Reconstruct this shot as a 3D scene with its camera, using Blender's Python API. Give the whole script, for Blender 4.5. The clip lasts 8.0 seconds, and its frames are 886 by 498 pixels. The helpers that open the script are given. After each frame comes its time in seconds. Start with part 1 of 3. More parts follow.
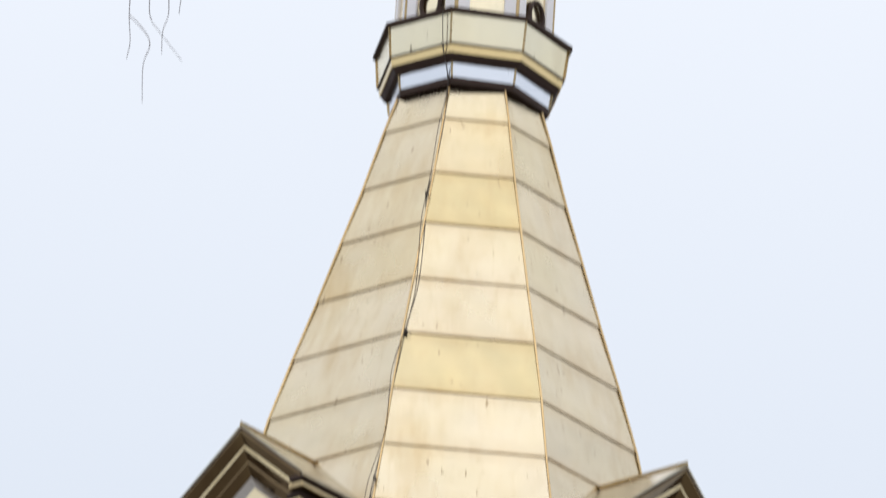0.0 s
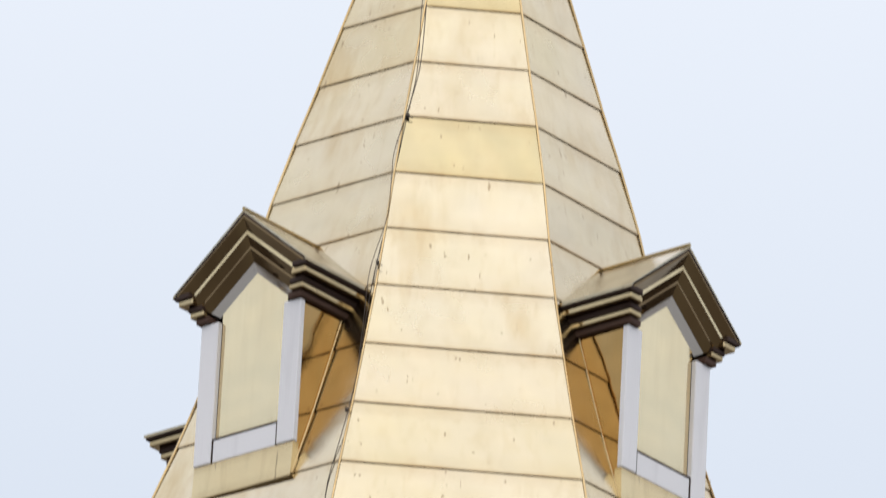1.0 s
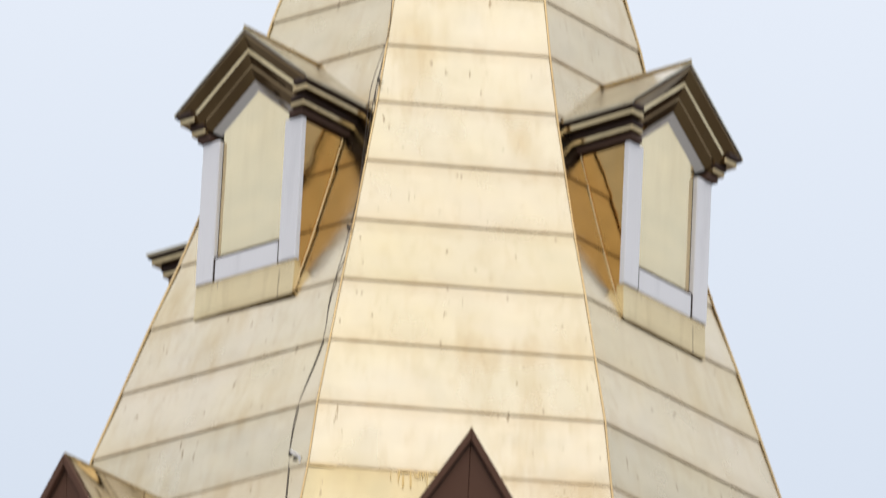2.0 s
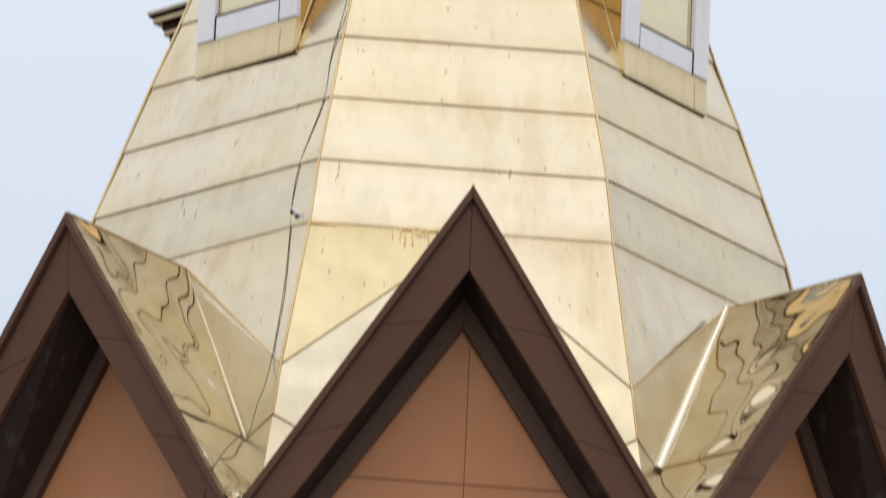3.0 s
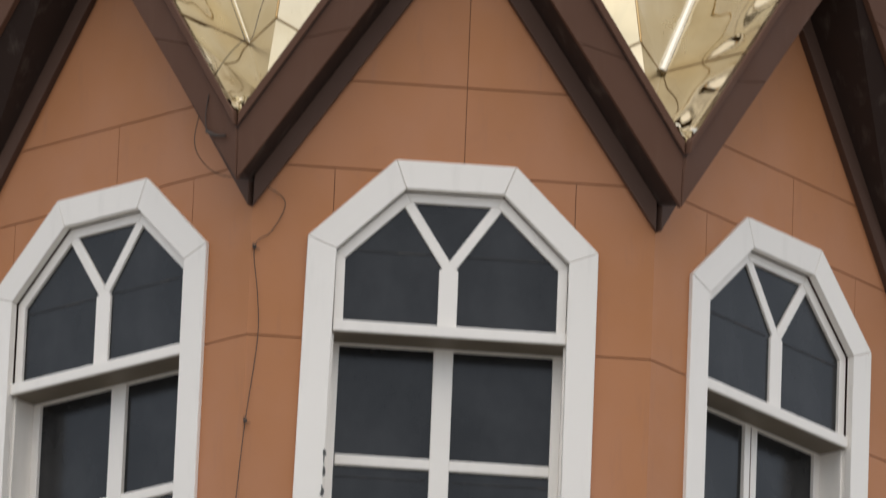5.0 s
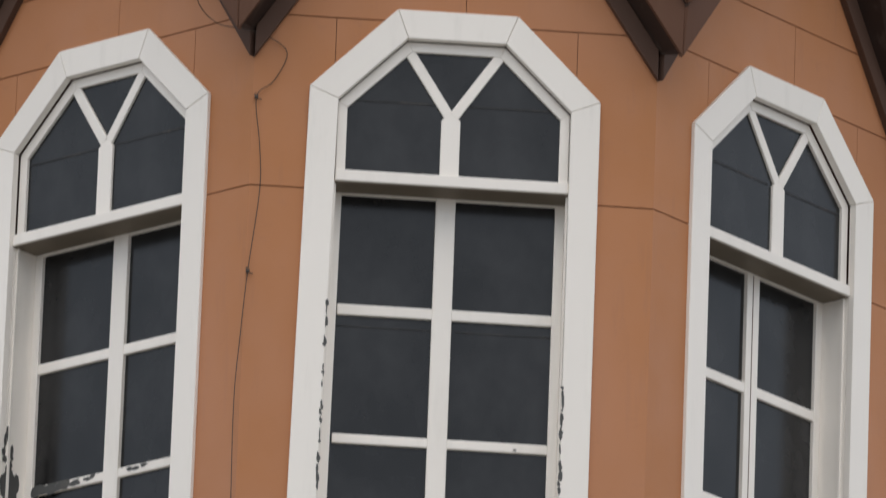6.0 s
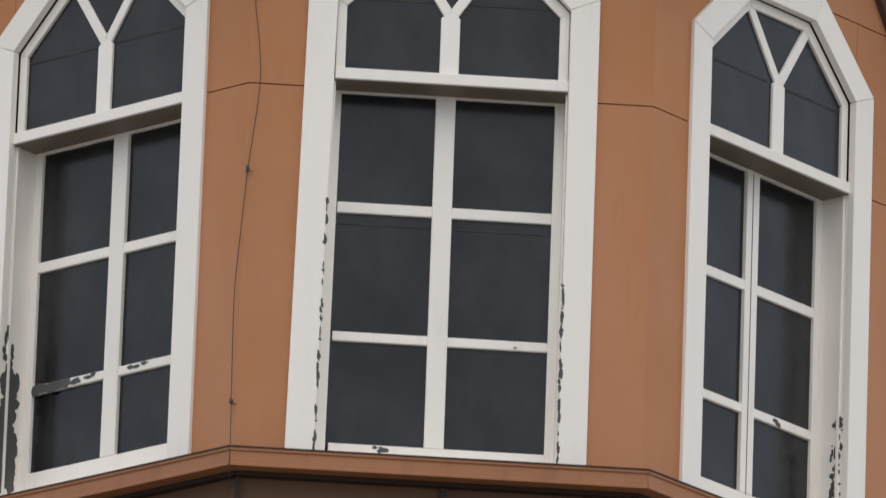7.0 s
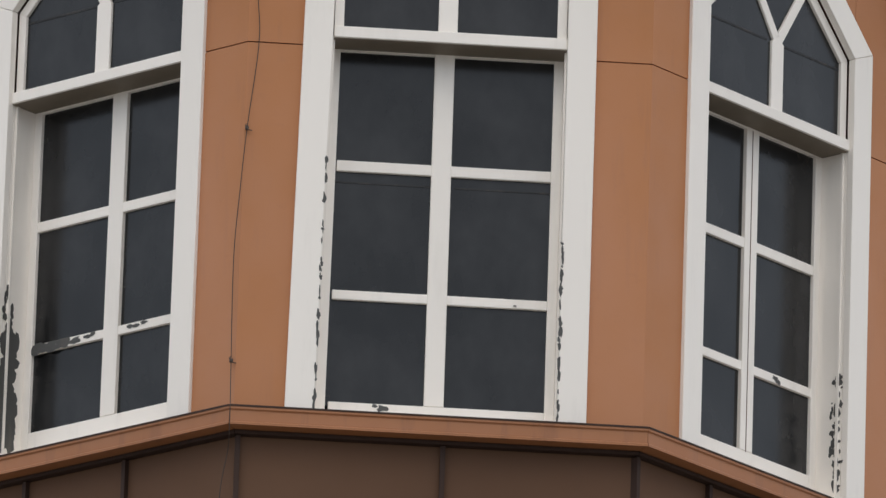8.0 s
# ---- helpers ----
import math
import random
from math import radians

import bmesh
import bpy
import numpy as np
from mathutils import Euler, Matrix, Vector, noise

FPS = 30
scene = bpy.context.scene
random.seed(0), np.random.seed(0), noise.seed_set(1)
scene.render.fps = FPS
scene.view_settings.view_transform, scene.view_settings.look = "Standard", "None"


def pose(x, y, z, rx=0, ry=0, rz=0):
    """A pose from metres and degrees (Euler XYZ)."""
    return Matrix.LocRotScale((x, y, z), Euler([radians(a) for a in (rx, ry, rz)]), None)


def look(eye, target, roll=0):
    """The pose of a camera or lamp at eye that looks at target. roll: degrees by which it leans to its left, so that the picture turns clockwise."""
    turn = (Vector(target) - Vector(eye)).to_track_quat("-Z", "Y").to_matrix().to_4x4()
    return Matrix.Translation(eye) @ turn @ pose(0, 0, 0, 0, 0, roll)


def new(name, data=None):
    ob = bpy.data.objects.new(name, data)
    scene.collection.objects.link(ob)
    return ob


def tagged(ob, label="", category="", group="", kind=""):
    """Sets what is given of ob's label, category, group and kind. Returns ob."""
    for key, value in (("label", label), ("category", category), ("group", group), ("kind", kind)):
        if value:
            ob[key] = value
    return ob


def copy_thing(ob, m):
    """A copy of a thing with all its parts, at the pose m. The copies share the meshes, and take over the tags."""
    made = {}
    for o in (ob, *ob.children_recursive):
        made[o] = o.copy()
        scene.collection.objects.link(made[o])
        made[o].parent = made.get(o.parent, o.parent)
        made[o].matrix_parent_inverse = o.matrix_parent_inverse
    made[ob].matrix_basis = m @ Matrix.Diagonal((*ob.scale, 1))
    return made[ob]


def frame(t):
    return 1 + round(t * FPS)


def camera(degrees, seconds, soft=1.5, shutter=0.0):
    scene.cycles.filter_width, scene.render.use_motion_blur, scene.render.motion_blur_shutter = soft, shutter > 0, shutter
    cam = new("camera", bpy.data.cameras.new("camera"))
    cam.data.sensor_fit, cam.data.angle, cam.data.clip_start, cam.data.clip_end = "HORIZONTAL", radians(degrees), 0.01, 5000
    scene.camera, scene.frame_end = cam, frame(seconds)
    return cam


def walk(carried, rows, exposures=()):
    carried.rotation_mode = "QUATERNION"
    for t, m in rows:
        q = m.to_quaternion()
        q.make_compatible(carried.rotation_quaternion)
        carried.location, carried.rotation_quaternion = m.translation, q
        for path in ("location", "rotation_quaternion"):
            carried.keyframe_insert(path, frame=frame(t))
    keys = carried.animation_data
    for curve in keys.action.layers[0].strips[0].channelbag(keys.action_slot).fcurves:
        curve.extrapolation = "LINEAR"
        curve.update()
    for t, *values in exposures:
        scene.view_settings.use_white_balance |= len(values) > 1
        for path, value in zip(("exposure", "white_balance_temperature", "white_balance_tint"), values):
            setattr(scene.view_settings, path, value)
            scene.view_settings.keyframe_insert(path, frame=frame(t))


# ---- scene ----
# The camera stands on the ground, about fifty metres from the tower, and tilts down with a long lens.
cam = camera(4.726, 8.0, soft=1.38, shutter=0.6)
EYE = (-3.638, -52.254, 1.6)
PATH = [  # seconds, tilt up, turn to the left, lean
    (0.0, 25.152, 0.103, 3.52), (0.3, 24.716, 0.079, 3.40), (0.5, 24.414, 0.063, 3.31), (0.8, 24.174, 0.052, 3.16),
    (1.0, 23.999, 0.042, 3.05), (1.2, 23.876, 0.036, 3.00), (2.3, 22.614, -0.022, 2.69), (2.5, 22.344, -0.034, 2.64),
    (3.0, 21.732, -0.060, 2.57), (3.5, 21.216, -0.080, 2.56), (4.0, 20.630, -0.101, 2.46), (4.5, 20.126, -0.117, 2.31),
    (5.0, 19.617, -0.136, 2.30), (5.2, 19.432, -0.142, 2.26), (6.3, 18.626, -0.161, 2.09), (6.5, 18.511, -0.164, 2.06),
    (7.0, 18.270, -0.176, 2.04), (7.5, 18.135, -0.182, 1.97), (8.0, 18.048, -0.187, 1.89)]
walk(cam, [(t, pose(*EYE, 90 + tilt, 0, turn - 3.982) @ pose(0, 0, 0, 0, 0, lean)) for t, tilt, turn, lean in PATH])

# ---- daylight: a bright, thinly overcast sky, the veiled sun high behind the camera ----
SUN_ELEVATION, SUN_TURN = 52.0, 8.0  # degrees; the turn is from straight behind the camera towards its left
world = bpy.data.worlds.new("overcast_sky")
scene.world = world
world.use_nodes = True
wt = world.node_tree
wt.nodes.clear()
w_out = wt.nodes.new("ShaderNodeOutputWorld")
w_bg = wt.nodes.new("ShaderNodeBackground")
w_sky = wt.nodes.new("ShaderNodeTexSky")
w_sky.sky_type = "NISHITA"
w_sky.sun_disc = False
w_sky.sun_elevation = radians(SUN_ELEVATION)
w_sky.sun_rotation = radians(180 + SUN_TURN)
w_sky.air_density, w_sky.dust_density, w_sky.ozone_density = 1.0, 2.0, 1.0
w_mix = wt.nodes.new("ShaderNodeMix")
w_mix.data_type = "RGBA"
w_mix.inputs[0].default_value = 0.88
# the veil of cloud, brighter overhead than low down as overcast skies are
w_tc = wt.nodes.new("ShaderNodeTexCoord")
w_sep = wt.nodes.new("ShaderNodeSeparateXYZ")
w_fac = wt.nodes.new("ShaderNodeMapRange")
w_veil = wt.nodes.new("ShaderNodeMix")
w_veil.data_type = "RGBA"
w_veil.inputs[6].default_value = (4.3, 4.7, 5.3, 1)
w_veil.inputs[7].default_value = (9.9, 9.6, 9.4, 1)
wt.links.new(w_tc.outputs["Generated"], w_sep.inputs[0])
wt.links.new(w_sep.outputs[2], w_fac.inputs[0])
w_fac.inputs[1].default_value, w_fac.inputs[2].default_value = 0.36, 0.74
wt.links.new(w_fac.outputs[0], w_veil.inputs[0])
wt.links.new(w_veil.outputs[2], w_mix.inputs[7])
wt.links.new(w_sky.outputs[0], w_mix.inputs[6])
wt.links.new(w_mix.outputs[2], w_bg.inputs[0])
w_bg.inputs[1].default_value = 0.1
wt.links.new(w_bg.outputs[0], w_out.inputs[0])

sun = new("sun", bpy.data.lights.new("sun", "SUN"))
sun.data.energy, sun.data.angle, sun.data.color = 0.10, radians(60), (1.0, 0.96, 0.80)
sun.matrix_world = look((-20 * math.sin(radians(SUN_TURN)), -20 * math.cos(radians(SUN_TURN)), 20 * math.tan(radians(SUN_ELEVATION)) + 20), (0, 0, 20))
scene.view_settings.exposure = 0.76


# ---- materials ----
def material(name, build):
    m = bpy.data.materials.new(name)
    m.use_nodes = True
    nt = m.node_tree
    build(nt, nt.nodes["Principled BSDF"])
    return m


def coords(nt, scale=(1, 1, 1), kind="Object"):
    tc = nt.nodes.new("ShaderNodeTexCoord")
    mp = nt.nodes.new("ShaderNodeMapping")
    mp.inputs["Scale"].default_value = scale
    nt.links.new(tc.outputs[kind], mp.inputs[0])
    return mp.outputs[0]


def noise_of(nt, scale, detail=4, vec=None, rough=0.55):
    n = nt.nodes.new("ShaderNodeTexNoise")
    n.inputs["Scale"].default_value, n.inputs["Detail"].default_value = scale, detail
    n.inputs["Roughness"].default_value = rough
    if vec is not None:
        nt.links.new(vec, n.inputs["Vector"])
    return n.outputs["Fac"]


def ramp(nt, fac, stops):
    r = nt.nodes.new("ShaderNodeValToRGB")
    while len(r.color_ramp.elements) < len(stops):
        r.color_ramp.elements.new(0.5)
    for e, (p, c) in zip(r.color_ramp.elements, stops):
        e.position, e.color = p, (*c, 1) if len(c) == 3 else c
    nt.links.new(fac, r.inputs[0])
    return r.outputs[0]


def grey(a):
    return (a, a, a)


def mixed(nt, fac, a, b, mode="MIX"):
    m = nt.nodes.new("ShaderNodeMix")
    m.data_type, m.blend_type = "RGBA", mode
    for sock, v in ((m.inputs[0], fac), (m.inputs[6], a), (m.inputs[7], b)):
        if isinstance(v, (int, float)):
            sock.default_value = v
        elif isinstance(v, tuple):
            sock.default_value = (*v, 1)
        else:
            nt.links.new(v, sock)
    return m.outputs[2]


def math_of(nt, op, a, b=0.0, clamp=False):
    m = nt.nodes.new("ShaderNodeMath")
    m.operation, m.use_clamp = op, clamp
    for sock, v in zip(m.inputs, (a, b)):
        if isinstance(v, (int, float)):
            sock.default_value = v
        else:
            nt.links.new(v, sock)
    return m.outputs[0]


def bumped(nt, p, height, strength, distance=0.01, under=None):
    b = nt.nodes.new("ShaderNodeBump")
    b.inputs["Strength"].default_value, b.inputs["Distance"].default_value = strength, distance
    nt.links.new(height, b.inputs["Height"])
    if under is not None:
        nt.links.new(under, b.inputs["Normal"])
    nt.links.new(b.outputs[0], p.inputs["Normal"])
    return b.outputs[0]


def random_of(nt):
    return nt.nodes.new("ShaderNodeObjectInfo").outputs["Random"]


def gold_sheet(bright, worn, rough_lo, rough_hi, wave, wave_size=2.0, grime=1.0, ripple=2):
    def build(nt, p):
        v = coords(nt)
        streak_v = coords(nt, (3.2, 3.2, 0.30))
        rnd = random_of(nt)
        big = noise_of(nt, 1.3, 4, v)
        c = mixed(nt, ramp(nt, big, ((0.32, grey(0)), (0.68, grey(1)))), bright, worn)
        tone = ramp(nt, rnd, ((0.0, (1.0, 0.98, 0.95)), (0.80, (1.0, 1.0, 1.0)), (0.90, (0.99, 0.975, 0.92)), (1.0, (0.965, 0.935, 0.86))))
        c = mixed(nt, 1.0, c, tone, "MULTIPLY")
        patch = ramp(nt, noise_of(nt, 0.9, 3, v), ((0.42, grey(0)), (0.62, grey(1))))
        streak = math_of(nt, "MULTIPLY", patch, ramp(nt, noise_of(nt, 1.6, 4, streak_v, 0.55), ((0.46, grey(0)), (0.72, grey(1)))))
        c = mixed(nt, math_of(nt, "MULTIPLY", streak, 0.62 * grime), c, (0.37, 0.285, 0.15))
        fine = ramp(nt, noise_of(nt, 2.4, 5, coords(nt, (7.0, 7.0, 0.5)), 0.6), ((0.52, grey(0)), (0.78, grey(1))))
        c = mixed(nt, math_of(nt, "MULTIPLY", fine, 0.22 * grime), c, (0.34, 0.25, 0.13))
        # grime that runs down from the lap above and gathers at the one below
        gen = nt.nodes.new("ShaderNodeSeparateXYZ")
        nt.links.new(coords(nt, (1, 1, 1), "Generated"), gen.inputs[0])
        foot = ramp(nt, gen.outputs[2], ((0.0, grey(0.8)), (0.022, grey(0.6)), (0.045, grey(0.18)), (0.30, grey(0.0)), (0.74, grey(0.0)), (0.94, grey(0.24)), (1.0, grey(0.55))))
        blot = ramp(nt, noise_of(nt, 5, 5, v, 0.6), ((0.25, grey(0.25)), (0.7, grey(1.0))))
        c = mixed(nt, math_of(nt, "MULTIPLY", foot, math_of(nt, "MULTIPLY", blot, grime)), c, (0.31, 0.205, 0.09))
        nick = ramp(nt, noise_of(nt, 1.0, 3, coords(nt, (36, 36, 2.6)), 0.5), ((0.695, grey(0)), (0.72, grey(1))))
        c = mixed(nt, math_of(nt, "MULTIPLY", nick, 0.65), c, (0.22, 0.165, 0.10))
        nt.links.new(c, p.inputs["Base Color"])
        p.inputs["Metallic"].default_value = 1.0
        r = ramp(nt, noise_of(nt, 3.1, 5, v), ((0.3, grey(rough_lo)), (0.7, grey(rough_hi))))
        nt.links.new(r, p.inputs["Roughness"])
        low = bumped(nt, p, noise_of(nt, wave_size, ripple, v), wave, 0.05)
        bumped(nt, p, noise_of(nt, 60, 3, v), 0.03, 0.004, low)
    return build


M_GOLD = material("gold_sheet_weathered", gold_sheet((0.50, 0.457, 0.337), (0.497, 0.462, 0.38), 0.16, 0.30, 0.42))
M_GOLD_FRESH = material("gold_sheet_unworn", gold_sheet((0.435, 0.385, 0.235), (0.45, 0.40, 0.27), 0.12, 0.24, 0.8))
M_GOLD_TRIM = material("gold_trim", gold_sheet((0.54, 0.42, 0.24), (0.42, 0.31, 0.165), 0.2, 0.35, 0.1))
M_GOLD_MIRROR = material("gold_sheet_polished", gold_sheet((0.53, 0.445, 0.295), (0.51, 0.445, 0.315), 0.015, 0.03, 1.45, 2.1, 0.9, 1))
M_GOLD_BRIGHT = material("gold_sheet_parapet", gold_sheet((0.97, 0.83, 0.55), (0.94, 0.83, 0.60), 0.12, 0.25, 0.2, grime=0.3))
M_GOLD_FRONT = material("gold_front_sheet", gold_sheet((0.90, 0.755, 0.485), (0.86, 0.74, 0.50), 0.08, 0.16, 0.15, grime=0.3))
M_GOLD_WARM = material("gold_band_sheet", gold_sheet((0.92, 0.68, 0.32), (0.88, 0.66, 0.34), 0.1, 0.2, 0.1, grime=0.3))
M_GOLD_PALE = material("gold_flashing_sheet", gold_sheet((0.56, 0.505, 0.37), (0.54, 0.495, 0.385), 0.26, 0.38, 0.6, grime=0.7))
# paler than the roof gold: the mirrored sky is put into the colour
M_FOLD = material("sky_bright_rolled_sheet", gold_sheet((0.80, 0.77, 0.68), (0.74, 0.71, 0.63), 0.30, 0.42, 0.3, grime=0.2))
M_OUTLET = material("crumpled_pale_sheet", gold_sheet((0.74, 0.69, 0.57), (0.66, 0.61, 0.50), 0.06, 0.14, 0.5, grime=0.5))
M_APRON = material("gold_apron_sheet", gold_sheet((0.72, 0.60, 0.37), (0.64, 0.51, 0.30), 0.15, 0.3, 0.2, grime=1.5))
M_SILVER = material("silvery_sheet", gold_sheet((0.93, 0.92, 0.93), (0.86, 0.86, 0.88), 0.12, 0.25, 0.2, grime=0.15))
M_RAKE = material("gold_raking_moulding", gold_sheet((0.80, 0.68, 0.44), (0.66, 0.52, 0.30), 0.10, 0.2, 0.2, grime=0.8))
# gold moulding darkened, with the reflected ground put into its colour
M_RAKE_DIM = material("dim_gold_moulding", gold_sheet((0.215, 0.145, 0.075), (0.155, 0.105, 0.055), 0.05, 0.12, 0.2, grime=0.4))
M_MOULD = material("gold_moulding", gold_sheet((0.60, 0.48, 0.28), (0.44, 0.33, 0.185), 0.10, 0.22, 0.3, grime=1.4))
# cheek gold darkened in its base for the spire gold it mirrors
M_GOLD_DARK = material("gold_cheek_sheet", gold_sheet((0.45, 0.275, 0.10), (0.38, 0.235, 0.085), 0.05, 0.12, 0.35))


def painted(colour, variation=0.12, rough=0.5, grain=40.0, dirt=(0.25, 0.2, 0.16), dirt_amount=0.3, bump=0.08, gloss=0.5):
    def build(nt, p):
        v = coords(nt)
        streak_v = coords(nt, (6, 6, 0.8))
        lo = tuple(c * (1 - variation) for c in colour)
        hi = tuple(min(1.0, c * (1 + variation)) for c in colour)
        c = mixed(nt, noise_of(nt, 1.1, 4, v), lo, hi)
        c = mixed(nt, 1.0, c, ramp(nt, random_of(nt), ((0, grey(0.94)), (1, grey(1.0)))), "MULTIPLY")
        st = ramp(nt, noise_of(nt, 2.0, 5, streak_v, 0.62), ((0.55, grey(0)), (0.8, grey(1))))
        c = mixed(nt, math_of(nt, "MULTIPLY", st, dirt_amount), c, dirt)
        nt.links.new(c, p.inputs["Base Color"])
        p.inputs["Specular IOR Level"].default_value = gloss
        nt.links.new(ramp(nt, noise_of(nt, 5, 4, v), ((0.3, grey(rough - 0.08)), (0.7, grey(rough + 0.1)))), p.inputs["Roughness"])
        low = bumped(nt, p, noise_of(nt, 3.0, 2, v), bump, 0.01)
        bumped(nt, p, noise_of(nt, grain, 4, v), bump, 0.002, low)
    return build


def faded(colour, pale):
    """Panel paint that the weather has bleached in broad clouds."""
    def build(nt, p):
        painted(colour, 0.10, 0.55, 60, (0.28, 0.135, 0.085), 0.4, gloss=0.35)(nt, p)
        cloud = ramp(nt, noise_of(nt, 0.8, 4, coords(nt, (1, 1, 0.7)), 0.6), ((0.40, grey(0.0)), (0.68, grey(0.6))))
        rub = ramp(nt, noise_of(nt, 9, 5, coords(nt, (1, 1, 1.6)), 0.65), ((0.60, grey(0.0)), (0.80, grey(0.35))))
        old = p.inputs["Base Color"].links[0].from_socket
        c = mixed(nt, cloud, old, pale)
        nt.links.new(mixed(nt, rub, c, (0.36, 0.16, 0.085)), p.inputs["Base Color"])
    return build


M_WALL = material("terracotta_panel", faded((0.458, 0.189, 0.073), (0.50, 0.232, 0.128)))
M_LEDGE = material("terracotta_ledge", painted((0.37, 0.148, 0.058), 0.18, 0.5, 60, (0.16, 0.075, 0.045), 0.6))
M_JOINT = material("dark_joint", painted((0.115, 0.053, 0.034), 0.2, 0.8))
M_SEAM = material("black_seam", painted((0.012, 0.012, 0.013), 0.2, 0.6))
# white paint darkened by grime and by the shade under the transom
M_GRIME_SHADE = material("grimy_shaded_white_paint", painted((0.19, 0.155, 0.115), 0.15, 0.6, 60, (0.2, 0.16, 0.12), 0.5))
M_LAP = material("grimy_lap", painted((0.31, 0.205, 0.09), 0.25, 0.7))
M_BROWN = material("brown_metal", painted((0.122, 0.060, 0.038), 0.16, 0.62, 50, (0.16, 0.09, 0.06), 0.4, gloss=0.16))
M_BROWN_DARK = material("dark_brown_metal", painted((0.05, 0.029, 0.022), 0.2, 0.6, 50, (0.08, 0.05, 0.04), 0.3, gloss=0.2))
# two darker browns that carry the shade under the eaves in their colour
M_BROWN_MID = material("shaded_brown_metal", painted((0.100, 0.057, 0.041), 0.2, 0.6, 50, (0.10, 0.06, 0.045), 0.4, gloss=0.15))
M_SOFFIT = material("shaded_soffit_brown", painted((0.038, 0.023, 0.018), 0.2, 0.6, gloss=0.15))
M_PANEL_DARK = material("brown_cladding", painted((0.138, 0.076, 0.047), 0.2, 0.55, 40, (0.12, 0.07, 0.045), 0.35, gloss=0.08))
M_WHITE = material("white_paint", painted((0.93, 0.875, 0.805), 0.03, 0.45, 70, (0.55, 0.52, 0.46), 0.22, 0.05))
M_WHITE_COOL = material("pale_lavender_paint", painted((0.88, 0.86, 0.875), 0.04, 0.4, 70, (0.5, 0.48, 0.5), 0.25, 0.05))
M_WIRE = material("weathered_wire", painted((0.05, 0.035, 0.026), 0.2, 0.6))
M_BARK = material("grey_twig_bark", painted((0.55, 0.53, 0.55), 0.2, 0.85))
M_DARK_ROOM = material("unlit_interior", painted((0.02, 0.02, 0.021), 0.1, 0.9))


M_RUST = material("rust_stain", gold_sheet((0.44, 0.34, 0.165), (0.40, 0.29, 0.13), 0.25, 0.4, 0.2, grime=0.3))
M_BARE = material("bare_grey_patch", painted((0.075, 0.075, 0.072), 0.25, 0.7, 90))


def glass(nt, p):
    v = coords(nt, (1, 1, 0.7))
    # lighter patches put soft cloud reflections into the glass colour
    nt.links.new(ramp(nt, noise_of(nt, 2.5, 5, v), ((0.35, (0.0078, 0.0078, 0.008)), (0.7, (0.031, 0.031, 0.0315)))), p.inputs["Base Color"])
    p.inputs["Roughness"].default_value = 0.18
    p.inputs["IOR"].default_value = 1.45
    bumped(nt, p, noise_of(nt, 1.6, 2, v), 0.08, 0.01)


M_GLASS = material("dark_tinted_glass", glass)


def ground_mat(nt, p):
    v = coords(nt)
    c = mixed(nt, noise_of(nt, 0.05, 6, v), (0.15, 0.148, 0.14), (0.23, 0.22, 0.20))
    nt.links.new(mixed(nt, noise_of(nt, 30, 4, v), c, (0.18, 0.175, 0.165)), p.inputs["Base Color"])
    p.inputs["Roughness"].default_value = 0.9
    bumped(nt, p, noise_of(nt, 40, 4, v), 0.3, 0.01)


M_GROUND = material("paved_ground", ground_mat)

# ---- building helpers ----
TAN = math.tan(radians(22.5))
COS = math.cos(radians(22.5))


def mesh_of(name, verts, faces, mat, bevel=0.0):
    bm = bmesh.new()
    vs = [bm.verts.new(v) for v in verts]
    for f in faces:
        bm.faces.new([vs[i] for i in f])
    bmesh.ops.recalc_face_normals(bm, faces=bm.faces)
    if bevel:
        bmesh.ops.bevel(bm, geom=bm.edges[:], offset=bevel, segments=1, affect="EDGES", clamp_overlap=True)
    me = bpy.data.meshes.new(name)
    bm.to_mesh(me)
    bm.free()
    me.materials.append(mat)
    return me


def part(name, me, parent, label=""):
    ob = new(name, me)
    ob.parent = parent
    return tagged(ob, label) if label else ob


def thing(name, label, category, group="", kind="", m=None):
    ob = new(name)
    if m is not None:
        ob.matrix_basis = m
    return tagged(ob, label, category, group, kind)


def turned(k):
    return pose(0, 0, 0, 0, 0, 45 * k)


def prism(name, pts, back, front, mat, bevel=0.0):
    """A plate in the frame of the front face: points (u, z), from one distance off the axis to another (numbers or functions of z)."""
    fb = back if callable(back) else (lambda z: back)
    ff = front if callable(front) else (lambda z: front)
    n = len(pts)
    vs = [(u, -fb(z), z) for u, z in pts] + [(u, -ff(z), z) for u, z in pts]
    fs = [tuple(range(n)), tuple(range(2 * n - 1, n - 1, -1))] + [(i, (i + 1) % n, n + (i + 1) % n, n + i) for i in range(n)]
    return mesh_of(name, vs, fs, mat, bevel)


def box(name, u0, u1, z0, z1, a0, a1, mat, bevel=0.0):
    return prism(name, [(u0, z0), (u1, z0), (u1, z1), (u0, z1)], a0, a1, mat, bevel)


def bar(name, a, b, width, a0, a1, mat, bevel=0.0):
    """A straight bar in the (u, z) plane from a to b."""
    d = (Vector(b) - Vector(a)).normalized()
    n = Vector((-d.y, d.x)) * width / 2
    a, b = Vector(a), Vector(b)
    return prism(name, [tuple(a + n), tuple(b + n), tuple(b - n), tuple(a - n)], a0, a1, mat, bevel)


